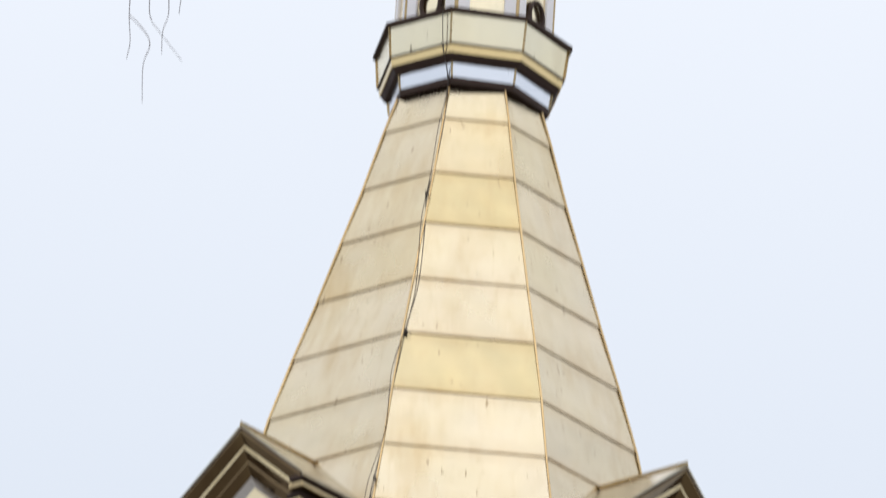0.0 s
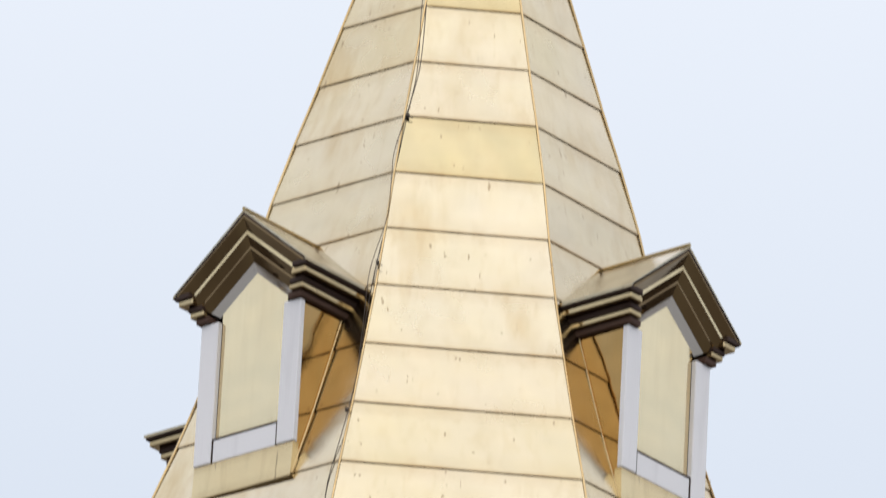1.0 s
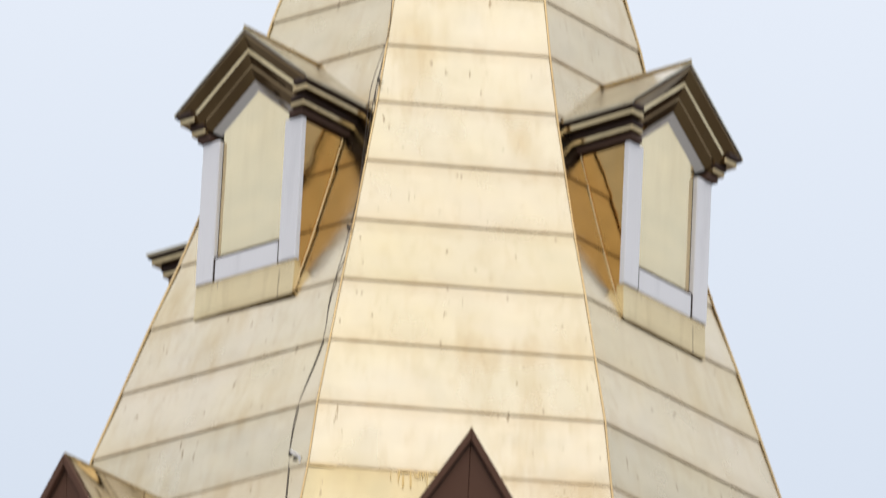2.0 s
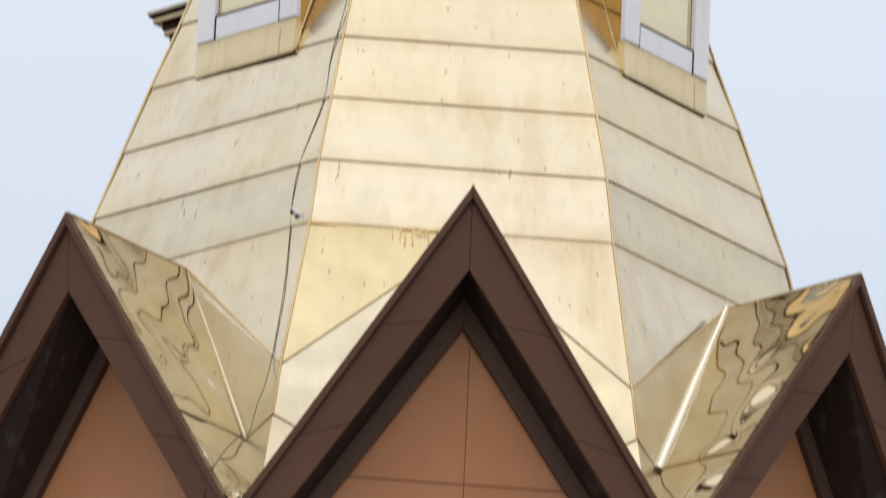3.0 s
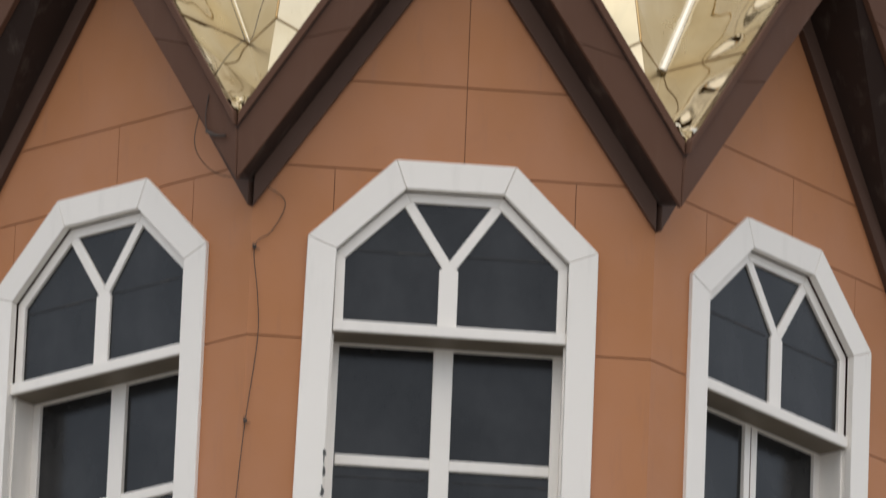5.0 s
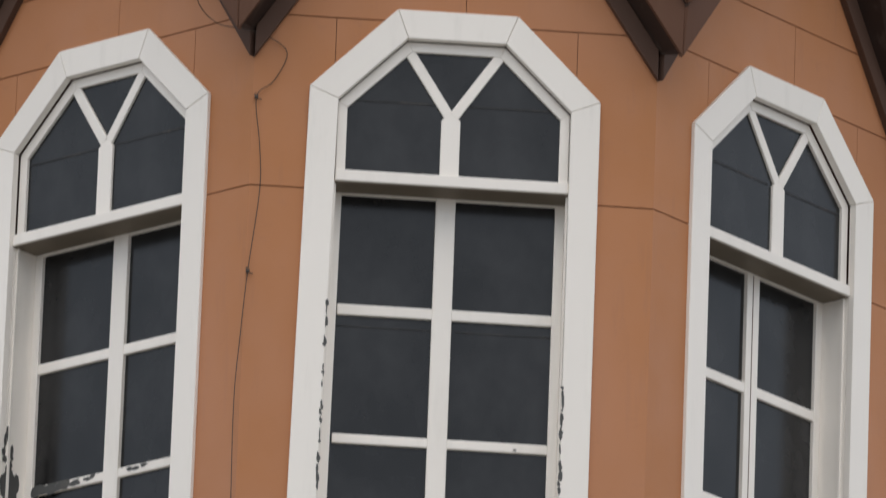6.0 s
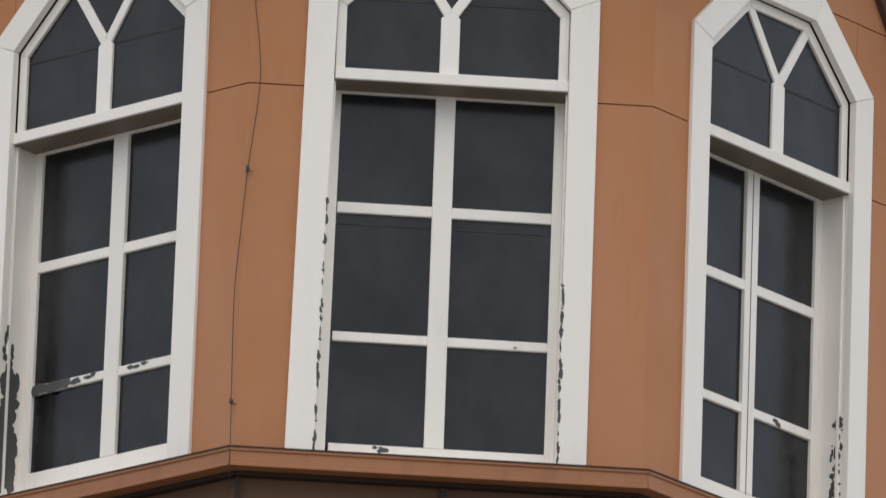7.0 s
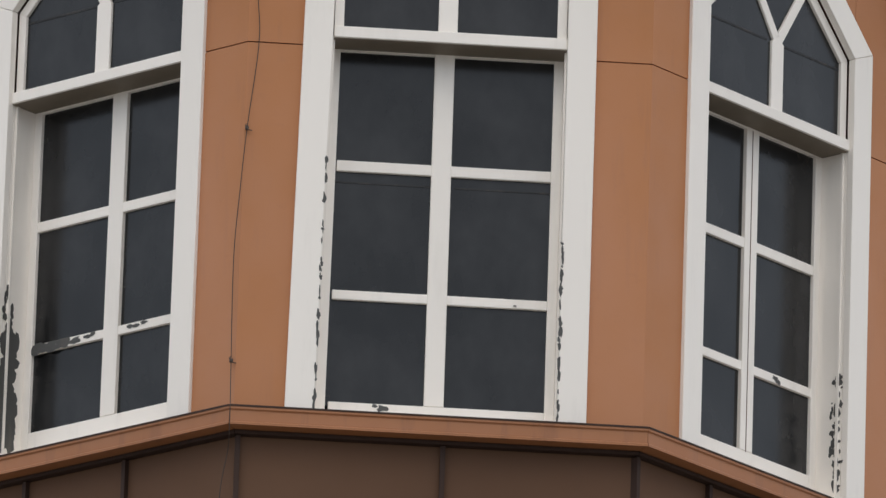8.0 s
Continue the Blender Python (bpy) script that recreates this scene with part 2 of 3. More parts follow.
def tube(name, pts, radius, mat, sides=6, taper=None):
    pts = [Vector(p) for p in pts]
    vs, fs = [], []
    for i, p in enumerate(pts):
        d = (pts[min(i + 1, len(pts) - 1)] - pts[max(i - 1, 0)]).normalized()
        x = d.cross(Vector((0.13, 0.97, 0.21))).normalized()
        y = d.cross(x)
        r = radius if taper is None else radius + (taper - radius) * i / (len(pts) - 1)
        vs += [p + (x * math.cos(s * math.tau / sides) + y * math.sin(s * math.tau / sides)) * r for s in range(sides)]
        if i:
            o = (i - 1) * sides
            fs += [(o + s, o + (s + 1) % sides, o + sides + (s + 1) % sides, o + sides + s) for s in range(sides)]
    fs += [tuple(range(sides - 1, -1, -1)), tuple(range(len(vs) - sides, len(vs)))]
    return mesh_of(name, vs, fs, mat)


def loft8(name, profile, mat, close=False):
    """An eight-sided ring surface through (circumradius, z) levels."""
    vs, fs = [], []
    for r, z in profile:
        for k in range(8):
            a = radians(45 * k + 22.5)
            vs.append((r * math.sin(a), -r * math.cos(a), z))
    n = len(profile)
    for i in range(n - 1 if not close else n):
        for k in range(8):
            j = (i + 1) % n
            fs.append((8 * i + k, 8 * i + (k + 1) % 8, 8 * j + (k + 1) % 8, 8 * j + k))
    if not close:
        fs += [tuple(range(7, -1, -1)), tuple(range(8 * n - 8, 8 * n))]
    return mesh_of(name, vs, fs, mat)


# ---- ground ----
ground = new("ground", mesh_of("ground", [(-2500, -2500, 0), (2500, -2500, 0), (2500, 2500, 0), (-2500, 2500, 0)], [(0, 1, 2, 3)], M_GROUND))
tagged(ground, "flat grey paved ground round the tower", "ground", kind="structure")

# ---- tower walls ----
WALL = 2.414          # the axis to a wall face
BASE, SILL = 17.0, 17.015
# solid core; its near-black colour supplies the darkness of the unlit room
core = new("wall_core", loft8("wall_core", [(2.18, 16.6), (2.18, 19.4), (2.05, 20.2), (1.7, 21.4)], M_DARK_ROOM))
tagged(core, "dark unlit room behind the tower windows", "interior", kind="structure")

lower = thing("lower_wall", "dark brown metal cladding below the tower ledge", "wall", kind="structure")
for k in range(8):
    ap, half = 2.345, 2.345 * TAN
    cuts = (-half, 0.03, half) if k % 2 == 0 else (-half, -0.41, 0.25, half)
    for u0, u1 in zip(cuts, cuts[1:]):
        part("cladding_panel", box("cladding_panel", u0 + 0.004, u1 - 0.004, 0.0, 16.89, ap - 0.03, ap, M_PANEL_DARK), lower).matrix_basis = turned(k)
    for u in cuts[:-1]:
        part("standing_seam", box("standing_seam", u - 0.012, u + 0.012, 0.0, 16.888, ap - 0.02, ap + 0.028, M_BROWN_DARK), lower).matrix_basis = turned(k)
part("backing", loft8("backing", [(2.50, 0.0), (2.50, 16.91)], M_JOINT), lower)

ledge = thing("ledge", "terracotta painted sheet metal ledge under the windows", "ledge", kind="structure")
for k in range(8):
    def edge(a):
        return a * TAN - 0.0015
    A0, A1 = 2.30, 2.475
    vs = [(s * edge(a), -a, z) for a, z in ((A0, 16.913), (A1, 16.913), (A1, 16.925), (A1 - 0.006, 16.929), (A1 - 0.008, 16.985), (A1, 16.992), (A1, 17.003), (A0, 17.012)) for s in (-1, 1)]
    n = len(vs) // 2
    fs = [(2 * i, 2 * i + 1, 2 * ((i + 1) % n) + 1, 2 * ((i + 1) % n)) for i in range(n)] + [tuple(range(0, 2 * n, 2)), tuple(range(2 * n - 1, 0, -2))]
    part("ledge_sheet", mesh_of("ledge_sheet", vs, fs, M_LEDGE), ledge).matrix_basis = turned(k)
    # dark strip that deepens the shade cast by the ledge's overhang
    part("shadow_board", box("shadow_board", -2.39 * TAN + 0.002, 2.39 * TAN - 0.002, 16.892, 16.911, 2.30, 2.39, M_BROWN_DARK), ledge, "dark strip added for the shade under the ledge").matrix_basis = turned(k)
    ew = edge(2.47)
    part("sealant", box("sealant", -ew, ew, 17.0035, 17.0125, 2.41, 2.478, M_BROWN_DARK), ledge, "thin dark line along the ledge top").matrix_basis = turned(k)

wall = thing("tower_wall", "terracotta painted wall panels of the eight-sided tower", "wall", kind="structure")
G, V = 0.0034, 0.0016  # half a level and half an upright joint


def roofline(u):
    return 21.20 - 1.53 * abs(u)


def wall_panels(split, course, split_top):
    """Outlines of one face's panels: where the upper course is split, its top level, and whether the gable is split too."""
    out = []
    for s in (-1, 1):
        out.append([(s * 0.65, 17.0), (s * 0.9999, 17.0), (s * 0.9999, 18.9 - G), (s * 0.65, 18.9 - G)])
        out.append([(s * (0.60 + V), 18.9 + G), (s * 0.9999, 18.9 + G), (s * 0.9999, roofline(1)), (s * 0.915, 19.8 - G), (s * (0.60 + V), 19.8 - G)])
    out.append([(-0.60 + V, 19.40), (-0.25, 19.74), (0.25, 19.74), (0.60 - V, 19.40), (0.60 - V, 19.8 - G), (-0.60 + V, 19.8 - G)])
    w = (21.20 - course) / 1.53
    out.append([(-0.915, 19.8 + G), (split - V, 19.8 + G), (split - V, course - G), (-w, course - G)])
    out.append([(split + V, 19.8 + G), (0.915, 19.8 + G), (w, course - G), (split + V, course - G)])
    if split_top:
        out.append([(-w, course + G), (split - V, course + G), (split - V, 21.13), (0.0, 21.19)])
        out.append([(split + V, course + G), (w, course + G), (split + V, 21.13)])
    else:
        out.append([(-w, course + G), (w, course + G), (0.0, 21.19)])
    return [prism("panel", p, WALL - 0.02, WALL, M_WALL) for p in out]


panel_meshes = wall_panels(0.04, 20.265, True)
side_meshes = wall_panels(0.08, 20.185, False)
BACKING = [(-0.99, 17.0), (-0.64, 17.0), (-0.64, 19.38), (-0.25, 19.72), (0.25, 19.72), (0.64, 19.38), (0.64, 17.0), (0.99, 17.0), (0.99, 19.66), (0.0, 21.15), (-0.99, 19.66)]
backing_mesh = prism("backing", BACKING, WALL - 0.2, WALL - 0.014, M_JOINT)
for k in range(8):
    part("backing", backing_mesh, wall).matrix_basis = turned(k)
    for me in panel_meshes if k % 2 == 0 else side_meshes:
        part("panel", me, wall).matrix_basis = turned(k)

# ---- windows ----
TRIM_OUT = [(0.721, SILL), (0.721, 19.43), (0.299, 19.857)]
TRIM_IN = [(0.577, SILL), (0.577, 19.372), (0.243, 19.708)]


def make_window(tz, zs, seam, skew=0.0, mid=0.0):
    """tz: underside of the transom; zs: levels of the glazing bars below it; seam: level of the joint across the head;
    skew: how far the foot of one side leans outwards; mid: where the mullion stands."""
    w = thing("window_1", "tall white-framed window with a six-sided head and dark glass", "window", "tower windows", "structure")
    f0, f1 = WALL - 0.02, WALL + 0.022
    e = 0.001
    for s in (-1, 1):
        o, i = [(s * u, z) for u, z in TRIM_OUT], [(s * u, z) for u, z in TRIM_IN]
        foot = -skew if s < 0 else 0.0
        o[0], i[0] = (o[0][0] + foot, o[0][1]), (i[0][0] + foot, i[0][1])
        part("casing", prism("casing", [o[0], (o[1][0], o[1][1] - e), (i[1][0], i[1][1] - e), i[0]], f0, f1, M_WHITE, 0.003), w)
        part("casing", prism("casing", [(o[1][0], o[1][1] + e), (o[2][0] + s * e, o[2][1]), (i[2][0] + s * e, i[2][1]), (i[1][0], i[1][1] + e)], f0, f1, M_WHITE, 0.003), w)
        # deep reveal beside the lower light
        part("jamb", prism("jamb", [(s * 0.577 + foot, 16.99), (s * 0.60 + foot, 16.99), (s * 0.60, tz + 0.01), (s * 0.577, tz + 0.01)], 2.20, f0 - 0.0005, M_WHITE), w, "deep white painted reveal")
        part("inner_stop", prism("inner_stop", [(s * 0.568 + foot, 17.0), (s * 0.578 + foot, 17.0), (s * 0.578, tz), (s * 0.568, tz)], 2.36, 2.375, M_WHITE), w)
    part("casing", prism("casing", [(-0.298, 19.857), (0.298, 19.857), (0.242, 19.708), (-0.242, 19.708)], f0, f1, M_WHITE, 0.003), w)
    # head light
    h0, h1 = 2.345, 2.386
    IN = [(0.5765, tz), (0.5765, 19.3715), (0.2425, 19.7065)]
    GL = [(0.528, tz + 0.056), (0.528, 19.345), (0.218, 19.655)]
    for s in (-1, 1):
        a, b = [(s * u, z) for u, z in IN], [(s * u, z) for u, z in GL]
        part("head_frame", prism("head_frame", [(a[0][0], tz + 0.056), (a[1][0], a[1][1]), (b[1][0], b[1][1]), b[0]], h0, h1, M_WHITE, 0.003), w)
        part("head_frame", prism("head_frame", [a[1], a[2], b[2], b[1]], h0, h1, M_WHITE, 0.003), w)
        part("muntin", bar("muntin", (s * 0.012 + mid, 19.330), (s * 0.236 + mid * 0.5, 19.672), 0.052, h0 + 0.004, h1 - 0.004, M_WHITE, 0.003), w)
    part("head_frame", prism("head_frame", [(-0.242, 19.7065), (0.242, 19.7065), (0.218, 19.655), (-0.218, 19.655)], h0, h1, M_WHITE, 0.003), w)
    part("transom", prism("transom", [(-0.577, tz), (0.577, tz), (0.577, tz + 0.058), (-0.577, tz + 0.058)], 2.20, h1 + 0.026, M_WHITE, 0.003), w, "white transom with a deep underside")
    # thin board whose dark colour holds the shade below the transom
    part("transom_underside", box("transom_underside", -0.576, 0.576, tz - 0.004, tz - 0.001, 2.236, 2.40, M_GRIME_SHADE), w, "grimy transom underside with its shade in the colour")
    part("muntin", prism("muntin", [(mid - 0.049, tz + 0.056), (mid + 0.046, tz + 0.056), (mid + 0.046, 19.308), (mid, 19.343), (mid - 0.049, 19.308)], h0 + 0.003, h1 - 0.003, M_WHITE, 0.003), w)
    g = 2.368
    part("pane", prism("pane", [(-0.54, tz + 0.05), (0.0, tz + 0.05), (0.0, 19.32), (-0.23, 19.66), (-0.54, 19.35)], g - 0.006, g, M_GLASS), w)
    part("pane", prism("pane", [(0.004, tz + 0.05), (0.54, tz + 0.05), (0.54, 19.35), (0.23, 19.66), (0.004, 19.32)], g - 0.006, g, M_GLASS), w)
    part("pane", prism("pane", [(0.0, 19.33), (0.226, 19.665), (-0.226, 19.665)], g - 0.006, g, M_GLASS), w)
    # lower light, set back
    b0, b1 = 2.195, 2.235
    for s in (-1, 1):
        foot = -skew if s < 0 else 0.0
        part("stile", prism("stile", [(s * 0.530 + foot * 0.5, 17.0), (s * 0.578 + foot, 17.0), (s * 0.578, tz), (s * 0.530, tz)], b0, b1, M_WHITE, 0.003), w)
    part("mullion", box("mullion", mid - 0.050, mid + 0.048, zs[0], tz, b0 + 0.002, b1 + 0.002, M_WHITE, 0.003), w)
    part("rail", box("rail", -0.53, 0.53, 17.0, zs[0], b0, b1, M_WHITE, 0.003), w)
    part("rail", box("rail", -0.53, 0.53, zs[1], zs[2], b0 + 0.004, b1 - 0.002, M_WHITE, 0.003), w)
    part("rail", box("rail", -0.53, 0.53, zs[3], zs[4], b0 + 0.004, b1 - 0.002, M_WHITE, 0.003), w)
    part("rail", box("rail", -0.53, 0.53, zs[5], tz + 0.005, b0, b1, M_WHITE), w)
    for u0, u1 in ((-0.57, -0.01), (0.0, 0.54)):
        for z0, z1 in ((zs[0] - 0.02, zs[1] + 0.02), (zs[1] + 0.024, zs[3] + 0.02), (zs[3] + 0.024, tz)):
            part("pane", box("pane", u0, u1, z0, z1, 2.208, 2.214, M_GLASS), w)
    part("window_sill", prism("window_sill", [(-0.60, 17.0), (0.60, 17.0), (0.60, 17.012), (-0.60, 17.012)], 2.17, 2.43, M_WHITE), w)
    # thin joints that run across glass and bars alike
    for s in (-1, 1):
        part("joint", box("joint", s * 0.056, s * 0.525, seam - 0.006, seam + 0.006, 2.367, 2.3705, M_SEAM), w)
        if tz > 18.9:
            part("joint", box("joint", s * 0.056, s * 0.53, zs[3] - 0.058, zs[3] - 0.050, 2.213, 2.2165, M_SEAM), w)
    return w


window = make_window(18.952, [17.128, 17.655, 17.703, 18.318, 18.373, 18.94], 19.39, 0.033, -0.012)
side_window = make_window(18.885, [17.195, 17.605, 17.652, 18.245, 18.298, 18.872], 19.31)
side_window.matrix_basis, side_window.name = turned(7), "window_8"
for k in range(2, 7):
    w_copy = copy_thing(window if k % 2 == 0 else side_window, turned(k))
    w_copy.name = "window_%d" % (k + 1)
# the one with two sashes that meet at the mullion
sash_window = make_window(18.885, [17.195, 17.605, 17.652, 18.245, 18.298, 18.872], 19.31, 0.0, 0.022)
sash_window.matrix_basis, sash_window.name = turned(1), "window_2"
part("meeting_line", box("meeting_line", 0.014, 0.019, 17.19, 18.87, 2.236, 2.2385, M_JOINT), sash_window, "thin dark line where two sashes meet")


def bare_patches(parent, spots, place, seed, label="dark bare patches where the paint has flaked", m=M_BARE):
    """Ragged patches without paint: spots of (a, b, width, height) on a surface, which place(a, b, lift) turns into points."""
    rr = random.Random(seed)
    vs, fs = [], []
    for i, (a, b, w, h) in enumerate(spots):
        n, o = 9, len(vs)
        for j in range(n):
            t, q = math.tau * j / n, rr.uniform(0.55, 1.15)
            vs.append(place(a + w / 2 * q * math.cos(t), b + h / 2 * q * math.sin(t), 0.0010 + 0.00002 * i))
        fs.append(tuple(range(o, o + n)))
    part("stain" if m is M_RUST else "bare_patch", mesh_of("bare_patch", vs, fs, m), parent, label)


def on_face(ap):
    return lambda u, z, lift: (u, -ap - lift, z)


def on_jamb(u, side):
    return lambda ap, z, lift: (u - side * lift, -ap, z)


rc = random.Random(8)
for side, z_top, count in ((-1, 18.36, 46), (1, 17.98, 44)):
    spots = []
    for _ in range(count):
        z = 17.02 + (z_top - 17.02) * rc.random() ** 1.25
        edge_u = side * 0.579 - (0.033 * (19.372 - z) / 2.357 if side < 0 else 0.0)
        spots.append((edge_u + rc.uniform(-0.004, 0.004), z, rc.uniform(0.006, 0.020), rc.uniform(0.015, 0.075)))
    bare_patches(window, spots, on_face(WALL + 0.022), 3 + side)
bare_patches(window, [(-0.262, 17.105, 0.075, 0.040), (-0.30, 17.115, 0.035, 0.025), (0.37, 17.667, 0.02, 0.012)], on_face(2.235), 9)
spots = [(rc.uniform(2.30, 2.405), rc.uniform(17.10, 17.66), rc.uniform(0.05, 0.09), rc.uniform(0.08, 0.16)) for _ in range(80)]
spots += [(rc.uniform(2.34, 2.405), rc.uniform(17.6, 17.93), rc.uniform(0.012, 0.035), rc.uniform(0.02, 0.06)) for _ in range(22)]
bare_patches(side_window, spots, on_jamb(-0.577, -1), 21)
spots = [(rc.uniform(-0.52, -0.20), rc.uniform(17.61, 17.645), rc.uniform(0.06, 0.12), rc.uniform(0.026, 0.045)) for _ in range(26)]
spots += [(rc.uniform(-0.17, -0.06), rc.uniform(17.62, 17.64), 0.05, 0.03) for _ in range(2)] + [(0.13, 17.635, 0.05, 0.03), (0.16, 17.63, 0.07, 0.025), (0.22, 17.64, 0.06, 0.022)]
bare_patches(side_window, spots, on_face(2.233), 22)
spots = [(min(2.405, max(2.30, rc.gauss(2.36, 0.022))), rc.uniform(17.04, 17.70), rc.uniform(0.012, 0.045), rc.uniform(0.015, 0.06)) for _ in range(58)]
bare_patches(sash_window, spots, on_jamb(0.577, 1), 23)
bare_patches(sash_window, [(0.24, 17.63, 0.05, 0.03), (0.265, 17.615, 0.04, 0.03)], on_face(2.233), 24)


# ---- gables ----
Q_R, Q_Z = 2.31, 20.945                # foot of a spire ridge
Q2_R, Q2_Z = 2.39, 20.648
P_A, P_Z = 1.93, 21.725                # where a gable ridge runs into the spire


def corner(s, r, z):
    a = radians(22.5) * s
    return (r * math.sin(a), -r * math.cos(a), z)


def make_gable(apex_out, AX, AI, run_in, half=(1.108, 1.108), fold=0.004, AW=21.15):
    """apex_out: how far the apex leans out from the axis; AX, AI, AW: apex of the fascia's upper edge, lower edge, and of the soffit on the wall;
    run_in: from the axis to where the ridge meets the spire; half: how far each slope reaches sideways; fold: radius of the rolled fold."""
    def lean(z):
        return 2.66 + (z - 19.62) * (apex_out - 2.66) / 2.1

    g = thing("gable", "brown fascia gable with a polished gold sheet roof", "gable", "tower gables")
    for s, half_s in zip((-1, 1), half):
        def on(t, s=s, half_s=half_s):
            return (s * half_s * t, AX - (AX - 19.945) * t), (s * (half_s - 0.008) * t, AI - (AI - 19.62) * t)

        def board(name, a0, a1, b0, b1, back, front, m):
            """A length of board between two cuts, given for its upper and lower edge."""
            part(name, prism(name, [on(a0)[0], on(b0)[0], on(b1)[1], on(a1)[1]], lambda z: lean(z) + back, lambda z: lean(z) + front, m, 0.003), g)
        cuts = [(0.0001, 0.0001), (0.43, 0.17), (0.77, 0.51), (0.999, 0.999)]
        for (a0, a1), (b0, b1) in zip(cuts, cuts[1:]):
            board("fascia_board", a0 + 0.0004, a1 + 0.0004, b0 - 0.0006, b1 - 0.0006, -0.035, 0.0, M_BROWN)
        oa, ob_ = on(0.0)[0], on(1.0)[0]
        n = 0.055
        part("drip_edge", prism("drip_edge", [(oa[0], oa[1] - n), (ob_[0], ob_[1] - n), (ob_[0], ob_[1] + 0.012), (oa[0], oa[1] + 0.012)], lambda z: lean(z) - 0.02, lambda z: lean(z) + 0.028, M_BROWN, 0.004), g, "brown folded metal drip edge")
        # dark strip painted in as the shadow line below the drip edge
        part("groove", prism("groove", [(oa[0], oa[1] - n - 0.012), (ob_[0], ob_[1] - n - 0.012), (ob_[0], ob_[1] - n - 0.001), (oa[0], oa[1] - n - 0.001)], lambda z: lean(z) - 0.02, lambda z: lean(z) + 0.003, M_BROWN_DARK), g)
        # soffit between the fascia's lower edge and the wall, and a board on the wall
        ia, ib = on(0.0)[1], on(1.0)[1]
        wa, wb = (0.0, AW), (s * 1.0, AW - 1.53)
        vs = [(ia[0], -lean(ia[1]) + 0.03, ia[1] + 0.02), (ib[0], -lean(ib[1]) + 0.03, ib[1] + 0.02), (wb[0], -WALL, wb[1] + 0.09), (wa[0], -WALL, wa[1] + 0.09)]
        vs += [(x, y, z + 0.03) for x, y, z in vs]
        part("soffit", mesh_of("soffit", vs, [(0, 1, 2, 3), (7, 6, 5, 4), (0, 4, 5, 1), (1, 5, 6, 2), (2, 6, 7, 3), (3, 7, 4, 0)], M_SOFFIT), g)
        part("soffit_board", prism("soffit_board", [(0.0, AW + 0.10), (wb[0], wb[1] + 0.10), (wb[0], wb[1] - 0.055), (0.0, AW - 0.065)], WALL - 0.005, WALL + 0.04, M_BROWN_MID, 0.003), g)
        # roof sheets: one plane from ridge to valley, in two courses
        slope = (AX - 19.945) / half_s

        def at(u, ap, s=s):
            return (s * u, -ap, AX + 0.012 - slope * u)

        def valley(r):
            return at(r * math.sin(radians(22.5)), r * COS)
        mz = AX - slope * 0.74
        top, P, Mp, W = at(0.0, lean(AX) + 0.012), at(0.0, run_in), at(0.74, lean(mz) + 0.012), at(0.737, 2.20)
        V, end, low = valley(2.53), valley(2.90), at(1.07, lean(19.95) + 0.03)
        Q, Q2 = corner(s, Q_R, Q_Z), corner(s, Q2_R, Q2_Z)
        part("roof_sheet", mesh_of("roof_sheet", [top, P, W, Mp], [(0, 1, 2, 3)], M_GOLD_MIRROR), g, "polished gold sheet with rippled reflections")
        part("valley_sheet", mesh_of("valley_sheet", [Mp, W, V, end, low], [(0, 1, 2, 3, 4)], M_GOLD_MIRROR), g)
        part("flashing", mesh_of("flashing", [P, Q, Q2, W], [(0, 1, 3), (1, 2, 3)], M_GOLD_PALE), g, "pale gold flashing sheet")
        part("flashing", mesh_of("flashing", [W, Q2, V], [(0, 1, 2)], M_GOLD_PALE), g)
        part("seam", tube("seam", [Mp, W, Q2], 0.006, M_LAP), g)
        part("seam", tube("seam", [P, Q], 0.006, M_GOLD_TRIM), g)
        part("gap", tube("gap", [Vector(P) + Vector((0, -0.03, -0.012)), Vector(W) + Vector((0, -0.03, -0.006))], 0.005, M_SEAM, 6), g, "dark open gap beside the fold")
        part("fold", tube("fold", [P, Vector(P).lerp(Vector(W), 0.5) + Vector((0, 0, 0.006)), W], fold * 0.6, M_FOLD, 12, fold), g, "rolled sheet fold with the sky's brightness in its pale colour")
        # crumpled outlet at the foot of the valley
        lip = [Vector(end), Vector(low), Vector(valley(2.56))]
        rr = random.Random(11)
        vs, fs, na, nb = [], [], 9, 6
        for a in range(na):
            for b in range(nb):
                p = lip[2].lerp(lip[0], a / (na - 1)).lerp(lip[2].lerp(lip[1], a / (na - 1)), b / (nb - 1))
                vs.append(p + Vector((rr.uniform(-1, 1), rr.uniform(-1, 1), rr.uniform(0.2, 1.6))) * 0.013)
        for a in range(na - 1):
            for b in range(nb - 1):
                fs.append((a * nb + b, a * nb + b + 1, (a + 1) * nb + b + 1, (a + 1) * nb + b))
        part("outlet", mesh_of("outlet", vs, fs, M_OUTLET), g, "crumpled pale sheet at the valley outlet")
    part("ridge_cap", tube("ridge_cap", [(0, -lean(AX) - 0.015, AX + 0.01), (0, -run_in, AX + 0.004)], 0.010, M_GOLD_TRIM), g)
    return g


GABLE_FRONT, GABLE_RIGHT, GABLE_LEFT = (2.70, 21.735, 21.305, P_A), (2.862, 21.685, 21.275, 2.005, (1.108, 1.38), 0.03), (2.805, 21.725, 21.325, 1.91, (1.38, 1.108))
for k in range(8):
    shape = {0: GABLE_FRONT, 1: GABLE_RIGHT, 7: GABLE_LEFT}.get(k)
    if shape:
        make_gable(*shape).matrix_basis = turned(k)
    elif k == 2:
        gable = make_gable(2.80, 21.715, 21.29, P_A)
        gable.matrix_basis = turned(k)
    else:
        copy_thing(gable, turned(k))

